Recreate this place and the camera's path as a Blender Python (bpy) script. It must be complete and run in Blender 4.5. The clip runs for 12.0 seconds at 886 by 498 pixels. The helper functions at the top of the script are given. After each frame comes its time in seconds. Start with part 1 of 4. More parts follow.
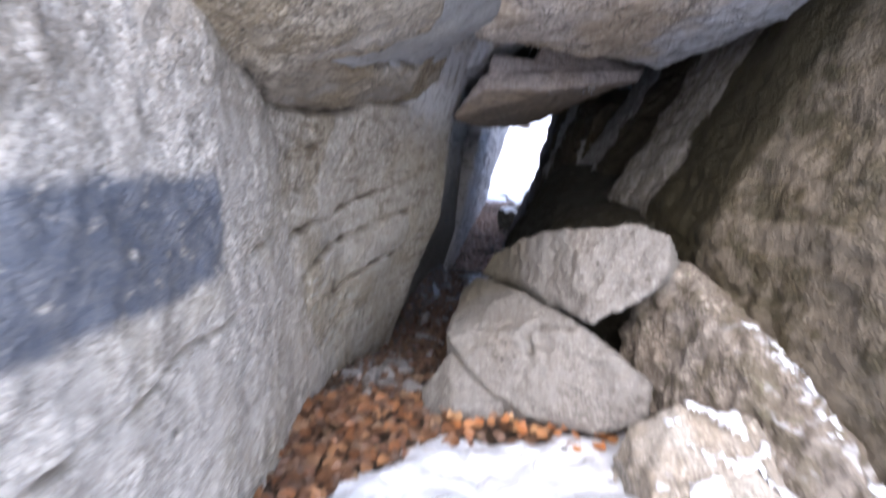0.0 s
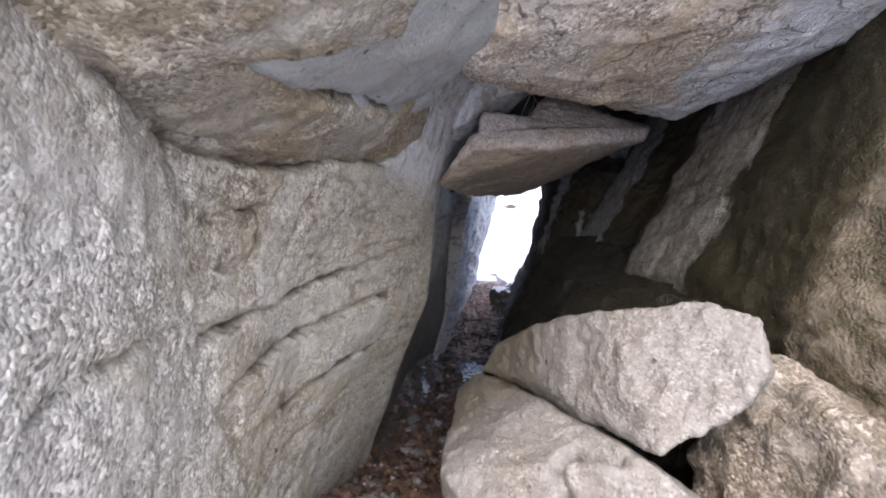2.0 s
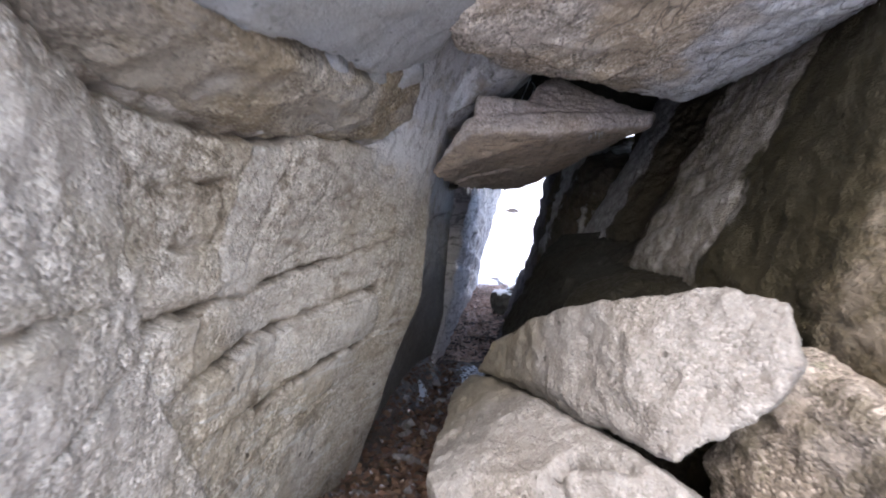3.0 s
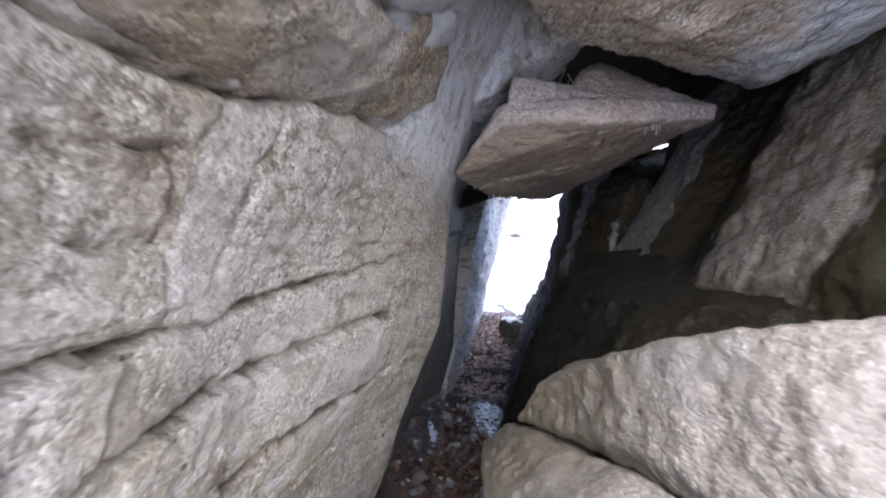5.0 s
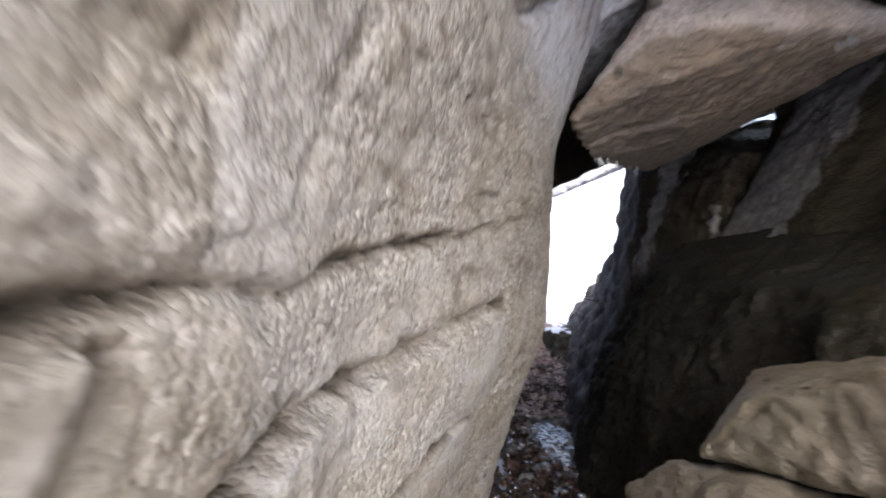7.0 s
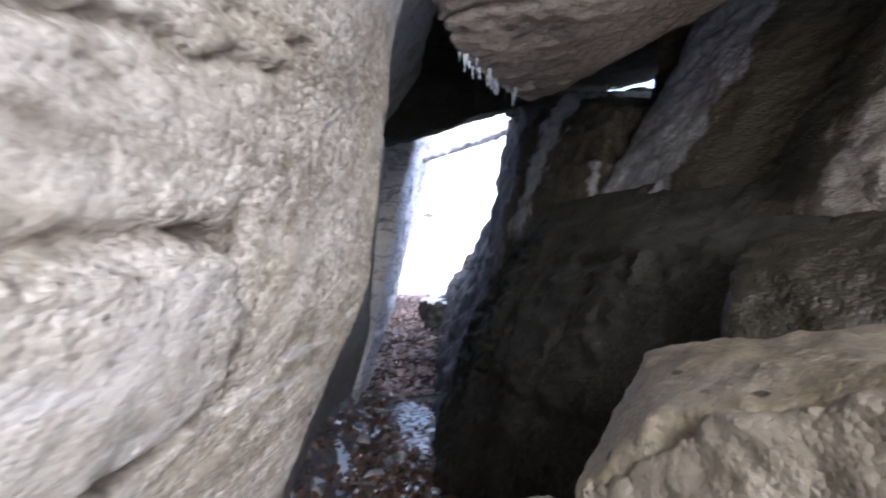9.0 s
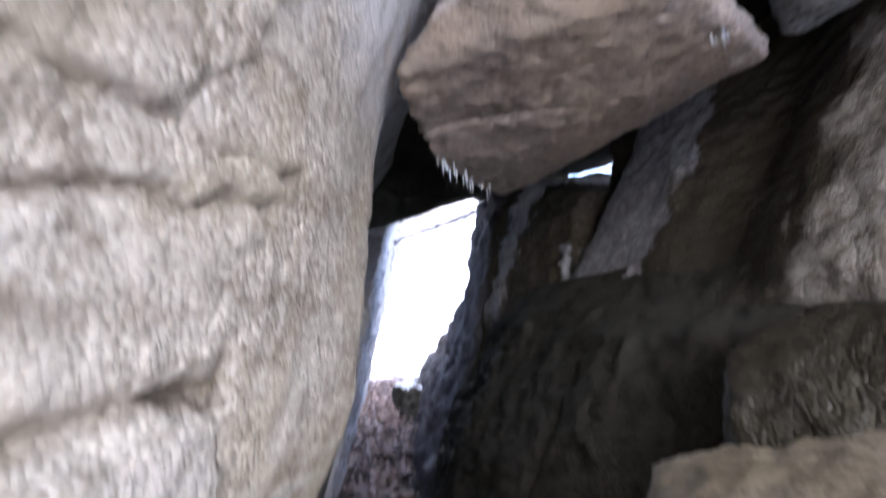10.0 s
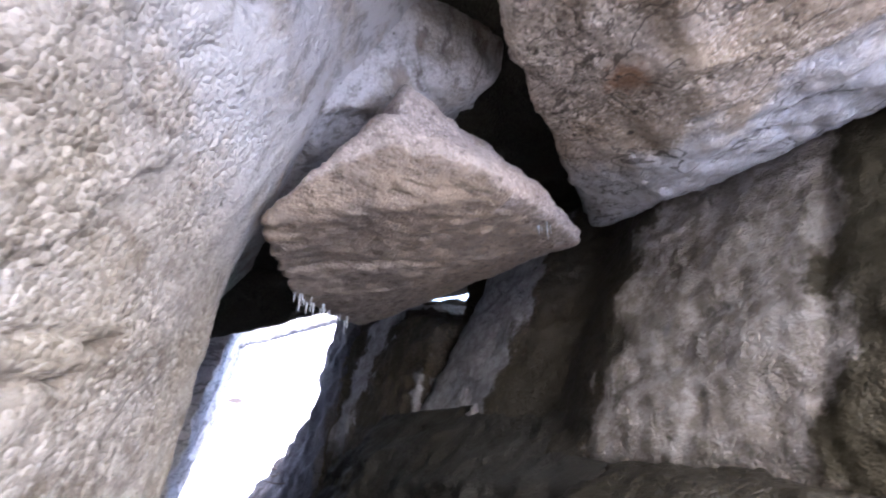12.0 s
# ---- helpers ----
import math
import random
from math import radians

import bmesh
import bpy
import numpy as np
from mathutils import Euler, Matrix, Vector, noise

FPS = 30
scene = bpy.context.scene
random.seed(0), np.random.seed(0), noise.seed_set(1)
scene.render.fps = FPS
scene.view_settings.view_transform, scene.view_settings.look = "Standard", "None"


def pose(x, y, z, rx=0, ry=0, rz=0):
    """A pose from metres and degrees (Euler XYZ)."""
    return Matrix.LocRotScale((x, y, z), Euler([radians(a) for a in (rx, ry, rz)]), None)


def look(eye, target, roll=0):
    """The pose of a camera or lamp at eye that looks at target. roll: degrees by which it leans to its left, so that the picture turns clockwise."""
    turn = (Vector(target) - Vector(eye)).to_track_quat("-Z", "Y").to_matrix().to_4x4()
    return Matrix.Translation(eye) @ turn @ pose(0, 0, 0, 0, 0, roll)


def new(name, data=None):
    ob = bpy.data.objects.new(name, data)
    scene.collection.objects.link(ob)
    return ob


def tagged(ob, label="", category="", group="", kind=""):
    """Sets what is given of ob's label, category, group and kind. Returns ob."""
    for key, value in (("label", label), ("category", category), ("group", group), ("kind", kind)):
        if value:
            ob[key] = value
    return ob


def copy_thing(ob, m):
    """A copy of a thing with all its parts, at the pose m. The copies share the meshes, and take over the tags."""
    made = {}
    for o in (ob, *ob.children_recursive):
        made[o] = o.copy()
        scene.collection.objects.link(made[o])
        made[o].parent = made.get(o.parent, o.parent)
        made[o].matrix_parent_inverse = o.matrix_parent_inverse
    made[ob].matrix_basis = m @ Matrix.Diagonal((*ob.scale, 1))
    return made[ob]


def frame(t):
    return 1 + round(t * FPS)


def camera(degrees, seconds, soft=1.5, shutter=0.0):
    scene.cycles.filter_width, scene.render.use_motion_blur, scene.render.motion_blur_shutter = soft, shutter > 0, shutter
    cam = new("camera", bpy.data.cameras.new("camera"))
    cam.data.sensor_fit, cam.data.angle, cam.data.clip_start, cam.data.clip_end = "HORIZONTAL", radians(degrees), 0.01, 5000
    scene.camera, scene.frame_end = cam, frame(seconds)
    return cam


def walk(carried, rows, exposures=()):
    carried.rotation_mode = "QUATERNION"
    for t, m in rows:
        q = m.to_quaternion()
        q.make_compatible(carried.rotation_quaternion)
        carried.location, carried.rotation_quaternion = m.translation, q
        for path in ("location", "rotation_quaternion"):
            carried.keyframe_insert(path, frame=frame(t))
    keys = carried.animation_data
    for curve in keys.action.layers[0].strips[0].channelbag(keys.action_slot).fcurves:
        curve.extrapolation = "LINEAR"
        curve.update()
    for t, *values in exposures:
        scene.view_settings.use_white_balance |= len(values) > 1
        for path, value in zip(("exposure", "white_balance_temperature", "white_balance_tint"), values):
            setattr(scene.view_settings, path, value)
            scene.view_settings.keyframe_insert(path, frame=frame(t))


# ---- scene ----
cam = camera(93.1, 12.0, 1.9, 0.9)
METRES, EYE, TILT, LEAN, TURN = 4.5, 1.6, -12.0, -2.0, 0.0
ROWS = [
    (0.0, 0.0, 0.0, 0.0, 0.0, 0.0, -0.0),
    (0.5, 0.0234, 0.0473, -0.0078, 0.11, 8.02, -0.07),
    (1.0, 0.0343, 0.106, -0.0043, -0.56, 8.84, 0.04),
    (1.5, 0.017, 0.1605, 0.0002, -1.32, 9.29, 1.23),
    (2.0, 0.0014, 0.1778, 0.0151, -1.41, 11.1, 1.96),
    (2.5, 0.0071, 0.1907, 0.0151, -1.29, 11.48, 2.62),
    (3.0, 0.0194, 0.2302, -0.0016, -1.07, 11.97, 1.81),
    (5.0, -0.0212, 0.3784, 0.0134, -1.26, 15.74, 2.14),
    (5.5, -0.0215, 0.4347, 0.0211, -1.14, 15.62, 1.6),
    (6.0, -0.0473, 0.4637, 0.0157, -3.12, 14.65, 1.34),
    (6.5, -0.1062, 0.507, 0.019, -2.27, 15.16, 3.59),
    (7.0, -0.1364, 0.5594, 0.0143, 1.14, 18.07, 2.87),
    (7.5, -0.1069, 0.6361, 0.0109, 2.04, 12.89, 1.11),
    (9.5, -0.0311, 0.7679, 0.0307, -17.13, 14.58, 6.22),
    (10.0, -0.0469, 0.7627, 0.0597, -17.13, 22.98, 7.99),
    (10.5, -0.0596, 0.7511, 0.0795, -24.98, 27.89, 10.92),
    (11.0, -0.064, 0.742, 0.0899, -32.51, 29.57, 11.74),
    (11.5, -0.0546, 0.7348, 0.0895, -33.92, 32.81, 10.77),
    (12.0, -0.0464, 0.7271, 0.0882, -36.23, 33.95, 10.72),
]
walk(cam, [(t, pose(0, 0, EYE, TILT, LEAN, TURN) @ pose(METRES * x, METRES * y, METRES * z, 90 + pitch, roll, yaw)) for t, x, y, z, yaw, pitch, roll in ROWS],
     ((0.0, 2.06, 6200, 12), (0.5, 2.1, 6430, 12), (1.0, 2.43, 6530, 12), (1.5, 2.42, 6530, 11), (2.5, 2.44, 6480, 11), (5.0, 2.75, 6200, 12), (6.0, 2.72, 6200, 12), (7.0, 2.82, 6800, 11), (7.5, 2.6, 6900, 11),
      (9.5, 3.62, 6100, 13), (10.0, 3.52, 6150, 14), (10.5, 3.5, 6100, 15), (11.0, 3.72, 6100, 17), (12.0, 3.78, 6150, 18)))

# ---- world, sun, exposure ----
world = bpy.data.worlds.new("world")
scene.world = world
world.use_nodes = True
wn, wl = world.node_tree.nodes, world.node_tree.links
sky = wn.new("ShaderNodeTexSky")
sky.sky_type = "NISHITA"
sky.sun_disc = False
sky.sun_elevation, sky.sun_rotation = radians(48), radians(200)
sky.air_density, sky.dust_density = 1.0, 3.0
wn["Background"].inputs["Strength"].default_value = 0.15
wl.new(sky.outputs[0], wn["Background"].inputs["Color"])
sun = new("sun", bpy.data.lights.new("sun", "SUN"))
sun.data.energy, sun.data.angle, sun.data.color = 0.6, radians(70), (1.0, 0.96, 0.92)
sun.matrix_world = look((2.2, -4.0, 3.2), (0.0, 1.0, 0.5))


# ---- noise in numpy ----
def lattice(i, j, k, seed):
    h = (i * 374761393 + j * 668265263 + k * 2147483647 + seed * 1274126177) & 0xFFFFFFFF
    h = ((h ^ (h >> 13)) * 1274126177) & 0xFFFFFFFF
    h = h ^ (h >> 16)
    return (h & 0xFFFF) / 32767.5 - 1.0


def value_noise(p, size, seed=0):
    q = np.asarray(p) / size
    c = np.floor(q).astype(np.int64)
    f = q - c
    f = f * f * f * (f * (f * 6 - 15) + 10)
    out = 0.0
    for a in (0, 1):
        for b in (0, 1):
            for d in (0, 1):
                w = (f[:, 0] if a else 1 - f[:, 0]) * (f[:, 1] if b else 1 - f[:, 1]) * (f[:, 2] if d else 1 - f[:, 2])
                out = out + w * lattice(c[:, 0] + a, c[:, 1] + b, c[:, 2] + d, seed)
    return out


def fbm(p, size, octaves=4, seed=0, gain=0.5):
    total, amp = 0.0, 1.0
    for o in range(octaves):
        total = total + amp * value_noise(p, size / 2 ** o, seed + 17 * o)
        amp *= gain
    return total


def ridged(p, size, octaves=3, seed=0):
    total, amp = 0.0, 1.0
    for o in range(octaves):
        total = total + amp * (1 - 2 * np.abs(value_noise(p, size / 2 ** o, seed + 31 * o)))
        amp *= 0.5
    return total


def smooth01(a):
    a = np.clip(a, 0, 1)
    return a * a * (3 - 2 * a)


# ---- materials ----
class Graph:
    def __init__(self, name):
        self.mat = bpy.data.materials.new(name)
        self.mat.use_nodes = True
        self.n, self.l = self.mat.node_tree.nodes, self.mat.node_tree.links
        self.bsdf = self.n["Principled BSDF"]
        self.pos = self.n.new("ShaderNodeNewGeometry").outputs["Position"]

    def node(self, kind, **values):
        nd = self.n.new(kind)
        for key, value in values.items():
            self.put(nd, key, value)
        return nd

    def put(self, nd, key, value):
        slot = nd.inputs[int(key[1:]) if key[0] == "i" and key[1:].isdigit() else key.replace("_", " ")]
        if isinstance(value, bpy.types.NodeSocket):
            self.l.new(value, slot)
        else:
            slot.default_value = value

    def noise(self, size, detail=5.0, rough=0.55, warp=0.0, stretch=None):
        v = self.pos
        if stretch:
            m = self.node("ShaderNodeMapping", Vector=v)
            m.inputs["Rotation"].default_value = stretch[0]
            m.inputs["Scale"].default_value = stretch[1]
            v = m.outputs[0]
        return self.node("ShaderNodeTexNoise", Vector=v, Scale=1.0 / size, Detail=detail, Roughness=rough, Distortion=warp).outputs["Fac"]

    def cells(self, size, feature="F1"):
        nd = self.node("ShaderNodeTexVoronoi", Vector=self.pos, Scale=1.0 / size)
        nd.feature = feature
        return nd.outputs["Distance"]

    def band(self, value, low, high):
        nd = self.node("ShaderNodeMapRange", Value=value, From_Min=low, From_Max=high)
        nd.interpolation_type = "SMOOTHSTEP"
        return nd.outputs["Result"]

    def mix(self, fac, a, b, mode="MIX"):
        nd = self.n.new("ShaderNodeMix")
        nd.data_type, nd.blend_type = "RGBA", mode
        self.put(nd, "i0", fac)
        for i, c in ((6, a), (7, b)):
            if isinstance(c, bpy.types.NodeSocket):
                self.l.new(c, nd.inputs[i])
            else:
                nd.inputs[i].default_value = (*c[:3], 1)
        return nd.outputs[2]

    def math(self, op, a, b=0.0):
        nd = self.n.new("ShaderNodeMath")
        nd.operation = op
        self.put(nd, "i0", a)
        self.put(nd, "i1", b)
        return nd.outputs[0]

    def bump(self, height, strength, distance, before=None):
        nd = self.node("ShaderNodeBump", Height=height, Strength=strength, Distance=distance)
        if before is not None:
            self.l.new(before, nd.inputs["Normal"])
        return nd.outputs[0]

    def axis(self, i):
        return self.node("ShaderNodeSeparateXYZ", Vector=self.pos).outputs[i]


def rock_material(name, pale, tan, dark, grain=0.5, warm=0.5, wet=0.0, extra=None, gloss=0.75):
    """Weathered granular rock: cool and warm zones, grains, dark pits, fine relief."""
    g = Graph(name)
    zone = g.band(g.noise(0.55, 6, 0.6, 0.15), 0.56 - 0.22 * warm, 0.74 - 0.22 * warm)
    col = g.mix(zone, pale, tan)
    blotch = g.band(g.noise(0.16, 7, 0.7, 0.05), 0.5, 0.68)
    col = g.mix(g.math("MULTIPLY", blotch, 0.4), col, dark)
    wob = g.node("ShaderNodeTexNoise", Vector=g.pos, Scale=90.0, Detail=2.0)
    warped = g.node("ShaderNodeVectorMath", i0=g.pos, i1=g.node("ShaderNodeVectorMath", i0=wob.outputs["Color"], i1=(0.008, 0.008, 0.008)).outputs[0])
    warped.inputs[1].links[0].from_node.operation = "MULTIPLY"
    pebble = g.node("ShaderNodeTexVoronoi", Vector=warped.outputs[0], Scale=1 / 0.014)
    tone = g.node("ShaderNodeSeparateColor", Color=pebble.outputs["Color"]).outputs[0]
    lumps = g.node("ShaderNodeTexVoronoi", Vector=warped.outputs[0], Scale=1 / 0.034)
    lumps.feature = "SMOOTH_F1"
    grains = g.noise(0.018, 4, 0.65)
    where = g.band(g.noise(0.3, 4, 0.6), 0.35, 0.6)
    spread = g.math("MULTIPLY", g.math("ADD", g.math("MULTIPLY", where, 0.7), 0.3), grain)
    col = g.mix(g.math("MULTIPLY", g.band(tone, 0.62, 0.9), g.math("MULTIPLY", spread, 0.75)), col, tuple(min(0.8, c * 1.75) for c in pale))
    col = g.mix(g.math("MULTIPLY", g.band(tone, 0.42, 0.05), g.math("MULTIPLY", spread, 0.75)), col, tuple(c * 0.75 for c in dark))
    col = g.mix(g.math("MULTIPLY", g.band(grains, 0.46, 0.3), 0.5 * grain + 0.15), col, tuple(c * 0.6 for c in dark))
    pits = g.band(g.noise(0.045, 5, 0.6), 0.38, 0.28)
    col = g.mix(g.math("MULTIPLY", pits, 0.7), col, tuple(c * 0.4 for c in dark))
    dirt = g.math("MULTIPLY", g.band(g.noise(0.11, 7, 0.7, 0.05), 0.55, 0.68), g.band(g.noise(0.7, 3, 0.5), 0.4, 0.6))
    col = g.mix(g.math("MULTIPLY", dirt, 0.6), col, tuple(c * 0.8 for c in dark))
    holes = g.math("MULTIPLY", g.band(g.cells(0.17), 0.11, 0.06), g.band(g.noise(0.5, 2), 0.45, 0.55))
    col = g.mix(g.math("MULTIPLY", holes, 0.85), col, tuple(c * 0.25 for c in dark))
    specks = g.math("MULTIPLY", g.band(g.cells(0.047), g.math("MULTIPLY", g.noise(0.06, 3), 0.5), 0.08), g.band(g.noise(0.22, 5, 0.65), 0.54, 0.66))
    col = g.mix(g.math("MULTIPLY", specks, 0.5), col, tuple(c * 0.35 for c in dark))
    if extra:
        col = extra(g, col)
    g.put(g.bsdf, "Base Color", col)
    g.put(g.bsdf, "Roughness", g.math("SUBTRACT", gloss + 0.1, g.math("MULTIPLY", g.noise(0.03), 0.3 + wet)))
    n = g.bump(g.noise(0.13, 5, 0.5), 0.35, 0.03)
    n = g.bump(g.math("MULTIPLY", lumps.outputs["Distance"], g.math("MULTIPLY", spread, -1.0)), 0.45, 0.02, n)
    n = g.bump(g.math("MULTIPLY", pebble.outputs["Distance"], g.math("ADD", g.math("MULTIPLY", spread, -0.8), -0.15)), 0.75, 0.014, n)
    n = g.bump(grains, 0.5 * grain + 0.15, 0.007, n)
    n = g.bump(g.math("MULTIPLY", g.math("MAXIMUM", specks, holes), -1.0), 0.6, 0.012, n)
    g.put(g.bsdf, "Normal", n)
    return g.mat


def box_mask(g, limits, soft=0.03, wobble=0.08, size=0.12):
    """A patch with a wavering edge; limits: (axis, low, high)."""
    w = g.math("MULTIPLY", g.math("SUBTRACT", g.noise(size, 5), 0.5), 2 * wobble)
    out = None
    for i, low, high in limits:
        v = g.math("ADD", g.axis(i), w)
        m = g.math("MULTIPLY", g.band(v, low - soft, low + soft), g.band(v, high + soft, high - soft))
        out = m if out is None else g.math("MULTIPLY", out, m)
    return out


def joint_dirt_shade(g, col):
    """Brown earth and iron stain filling and bleeding unevenly from joints, plus painted crack shade."""
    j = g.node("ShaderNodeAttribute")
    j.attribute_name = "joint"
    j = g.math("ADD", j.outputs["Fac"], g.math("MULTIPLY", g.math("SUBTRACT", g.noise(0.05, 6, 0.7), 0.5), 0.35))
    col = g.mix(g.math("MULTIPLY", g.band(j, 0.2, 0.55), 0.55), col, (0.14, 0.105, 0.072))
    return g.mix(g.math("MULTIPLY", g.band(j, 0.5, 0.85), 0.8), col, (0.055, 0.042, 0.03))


def left_boulder_marks(g, col):
    col = joint_dirt_shade(g, col)
    m = box_mask(g, ((1, 0.55, 1.47), (2, 1.17, 1.53)), 0.03, 0.05)
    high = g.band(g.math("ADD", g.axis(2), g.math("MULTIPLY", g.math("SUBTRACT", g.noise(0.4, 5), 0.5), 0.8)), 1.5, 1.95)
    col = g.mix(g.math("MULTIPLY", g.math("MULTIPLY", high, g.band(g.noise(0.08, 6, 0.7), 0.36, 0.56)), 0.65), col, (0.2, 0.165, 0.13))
    m = g.math("MULTIPLY", m, g.band(g.noise(0.06, 6), 0.28, 0.42))
    return g.mix(g.math("MULTIPLY", m, g.math("ADD", 0.5, g.math("MULTIPLY", g.noise(0.04, 6, 0.7), 0.8))), col, (0.075, 0.085, 0.11))


def left_wall_marks(g, col):
    bands = g.noise(0.12, 5, 0.6, 0.3, ((radians(12), 0, 0), (0.5, 0.35, 2.2)))
    col = g.mix(g.math("MULTIPLY", g.band(bands, 0.52, 0.68), 0.38), col, (0.2, 0.16, 0.12))
    high = g.math("ADD", g.axis(2), g.math("MULTIPLY", g.math("SUBTRACT", g.noise(0.5, 5, 0.6), 0.5), 1.2))
    rough = g.math("MULTIPLY", g.math("MULTIPLY", g.band(high, 1.1, 1.5), g.band(g.axis(1), 3.9, 3.1)), g.band(g.noise(0.07, 7, 0.75), 0.46, 0.62))
    col = g.mix(g.math("MULTIPLY", rough, 0.85), col, (0.105, 0.08, 0.056))
    seam = g.math("ABSOLUTE", g.math("SUBTRACT", g.noise(0.3, 3, 0.5, 0.0, ((radians(14), 0, 0), (0.6, 0.3, 2.0))), 0.5))
    seam = g.math("MULTIPLY", g.band(seam, 0.02, 0.004), g.math("MULTIPLY", g.band(g.noise(0.3, 3), 0.45, 0.58), g.band(g.noise(0.03, 5), 0.35, 0.55)))
    col = g.mix(g.math("MULTIPLY", seam, 0.3), col, (0.1, 0.075, 0.052))
    stain = g.math("MULTIPLY", g.band(g.noise(0.26, 6, 0.6, 0.0, ((radians(14), 0, 0), (1, 0.6, 1.3))), 0.53, 0.66), g.band(g.noise(0.08, 5, 0.7), 0.38, 0.55))
    col = g.mix(g.math("MULTIPLY", stain, 0.7), col, (0.12, 0.092, 0.064))
    pale = g.math("MULTIPLY", g.band(bands, 0.45, 0.35), g.band(g.axis(2), 1.25, 0.6))
    col = g.mix(g.math("MULTIPLY", pale, 0.5), col, (0.47, 0.46, 0.45))
    stripe = box_mask(g, ((1, 2.99, 3.18), (2, 1.1, 1.95)), 0.02, 0.05)
    col = g.mix(g.math("MULTIPLY", stripe, 0.4), col, g.mix(g.band(g.noise(0.03, 6, 0.7), 0.35, 0.6), (0.3, 0.27, 0.245), (0.5, 0.48, 0.455)))
    panel = box_mask(g, ((1, 3.1, 4.35), (2, 0.6, 1.0)), 0.05, 0.1)
    col = g.mix(g.math("MULTIPLY", panel, 0.18), col, (0.47, 0.46, 0.455))
    col = joint_dirt_shade(g, col)
    blue = g.math("MULTIPLY", g.band(g.axis(2), 1.75, 2.15), g.band(g.axis(1), 3.6, 4.1))
    blue = g.math("MULTIPLY", blue, g.band(g.noise(0.25, 5), 0.32, 0.5))
    col = g.mix(g.math("MULTIPLY", blue, 0.85), col, (0.53, 0.54, 0.565))
    drip = g.math("MULTIPLY", g.band(g.noise(0.07, 6, 0.65, 0.5, ((0, 0, 0), (1, 1, 0.22))), 0.5, 0.62), g.band(g.axis(2), 1.8, 2.1))
    col = g.mix(g.math("MULTIPLY", g.math("MULTIPLY", drip, g.band(g.axis(1), 3.5, 4.0)), 0.5), col, (0.14, 0.125, 0.11))
    # dark tone past y 5.25 paints in the inner wall's shade
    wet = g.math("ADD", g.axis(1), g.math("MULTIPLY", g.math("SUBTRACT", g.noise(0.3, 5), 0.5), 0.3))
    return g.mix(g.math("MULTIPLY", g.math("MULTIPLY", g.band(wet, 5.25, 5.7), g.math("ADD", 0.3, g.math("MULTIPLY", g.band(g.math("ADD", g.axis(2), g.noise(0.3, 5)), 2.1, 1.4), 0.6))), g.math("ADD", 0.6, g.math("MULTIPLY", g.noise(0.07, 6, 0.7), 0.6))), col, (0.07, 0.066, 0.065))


def right_wall_marks(g, col):
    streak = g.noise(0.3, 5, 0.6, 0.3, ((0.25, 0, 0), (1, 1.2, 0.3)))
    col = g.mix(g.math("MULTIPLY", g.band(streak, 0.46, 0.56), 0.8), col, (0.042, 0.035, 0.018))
    w = g.math("MULTIPLY", g.math("SUBTRACT", g.noise(0.3, 7, 0.65), 0.5), 0.8)
    run = g.math("MULTIPLY", g.math("SUBTRACT", g.noise(0.12, 6, 0.65, 0.2, ((0.3, 0, 0), (1, 1.3, 0.3))), 0.5), 0.35)
    u = g.math("ADD", g.math("ADD", g.axis(1), g.math("MULTIPLY", g.math("SUBTRACT", g.axis(2), 1.9), 0.28)), g.math("ADD", w, run))
    low = g.math("ADD", g.axis(2), g.math("MULTIPLY", w, 0.5))

    def stripe(left, right, soft=0.05):
        return g.math("MULTIPLY", g.band(u, left - soft, left + soft), g.band(u, right + soft, right - soft))

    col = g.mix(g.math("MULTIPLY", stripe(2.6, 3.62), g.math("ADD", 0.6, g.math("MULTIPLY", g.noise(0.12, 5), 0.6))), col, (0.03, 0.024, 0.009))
    pale = g.math("MULTIPLY", g.math("MULTIPLY", g.band(u, 2.65, 2.4), g.band(g.axis(2), 2.9, 2.3)), g.band(g.noise(0.2, 6, 0.65), 0.42, 0.58))
    col = g.mix(g.math("MULTIPLY", pale, 0.6), col, (0.18, 0.15, 0.12))
    mottle = g.band(g.noise(0.09, 7, 0.7, 0.15), 0.4, 0.62)
    near = g.math("MULTIPLY", stripe(3.6, 4.62), g.band(low, 1.12, 1.3))
    col = g.mix(g.math("MULTIPLY", near, g.math("ADD", 0.5, g.math("MULTIPLY", g.noise(0.06, 6, 0.7), 0.7))), col, g.mix(mottle, (0.2, 0.176, 0.148), (0.355, 0.33, 0.308)))
    dark = g.math("MULTIPLY", g.band(g.noise(0.16, 7, 0.7, 0.0, ((0.3, 0, 0), (1, 1.2, 0.45))), 0.56, 0.66), near)
    col = g.mix(g.math("MULTIPLY", dark, 0.7), col, (0.055, 0.045, 0.03))
    far = g.math("MULTIPLY", g.math("MAXIMUM", stripe(5.62, 6.7), stripe(7.62, 8.0)), g.band(low, 1.25, 1.5))
    col = g.mix(g.math("MULTIPLY", far, g.math("ADD", 0.6, g.math("MULTIPLY", g.noise(0.05, 6, 0.7), 0.7))), col, g.mix(mottle, (0.27, 0.26, 0.265), (0.43, 0.43, 0.45)))
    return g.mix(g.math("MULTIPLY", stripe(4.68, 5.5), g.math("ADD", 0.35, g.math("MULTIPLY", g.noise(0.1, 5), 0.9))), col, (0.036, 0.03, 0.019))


def cool_patches(g, col):
    m = g.band(g.noise(0.5, 6, 0.6, 0.8), 0.53, 0.66)
    return g.mix(g.math("MULTIPLY", m, 0.35), col, (0.34, 0.33, 0.325))


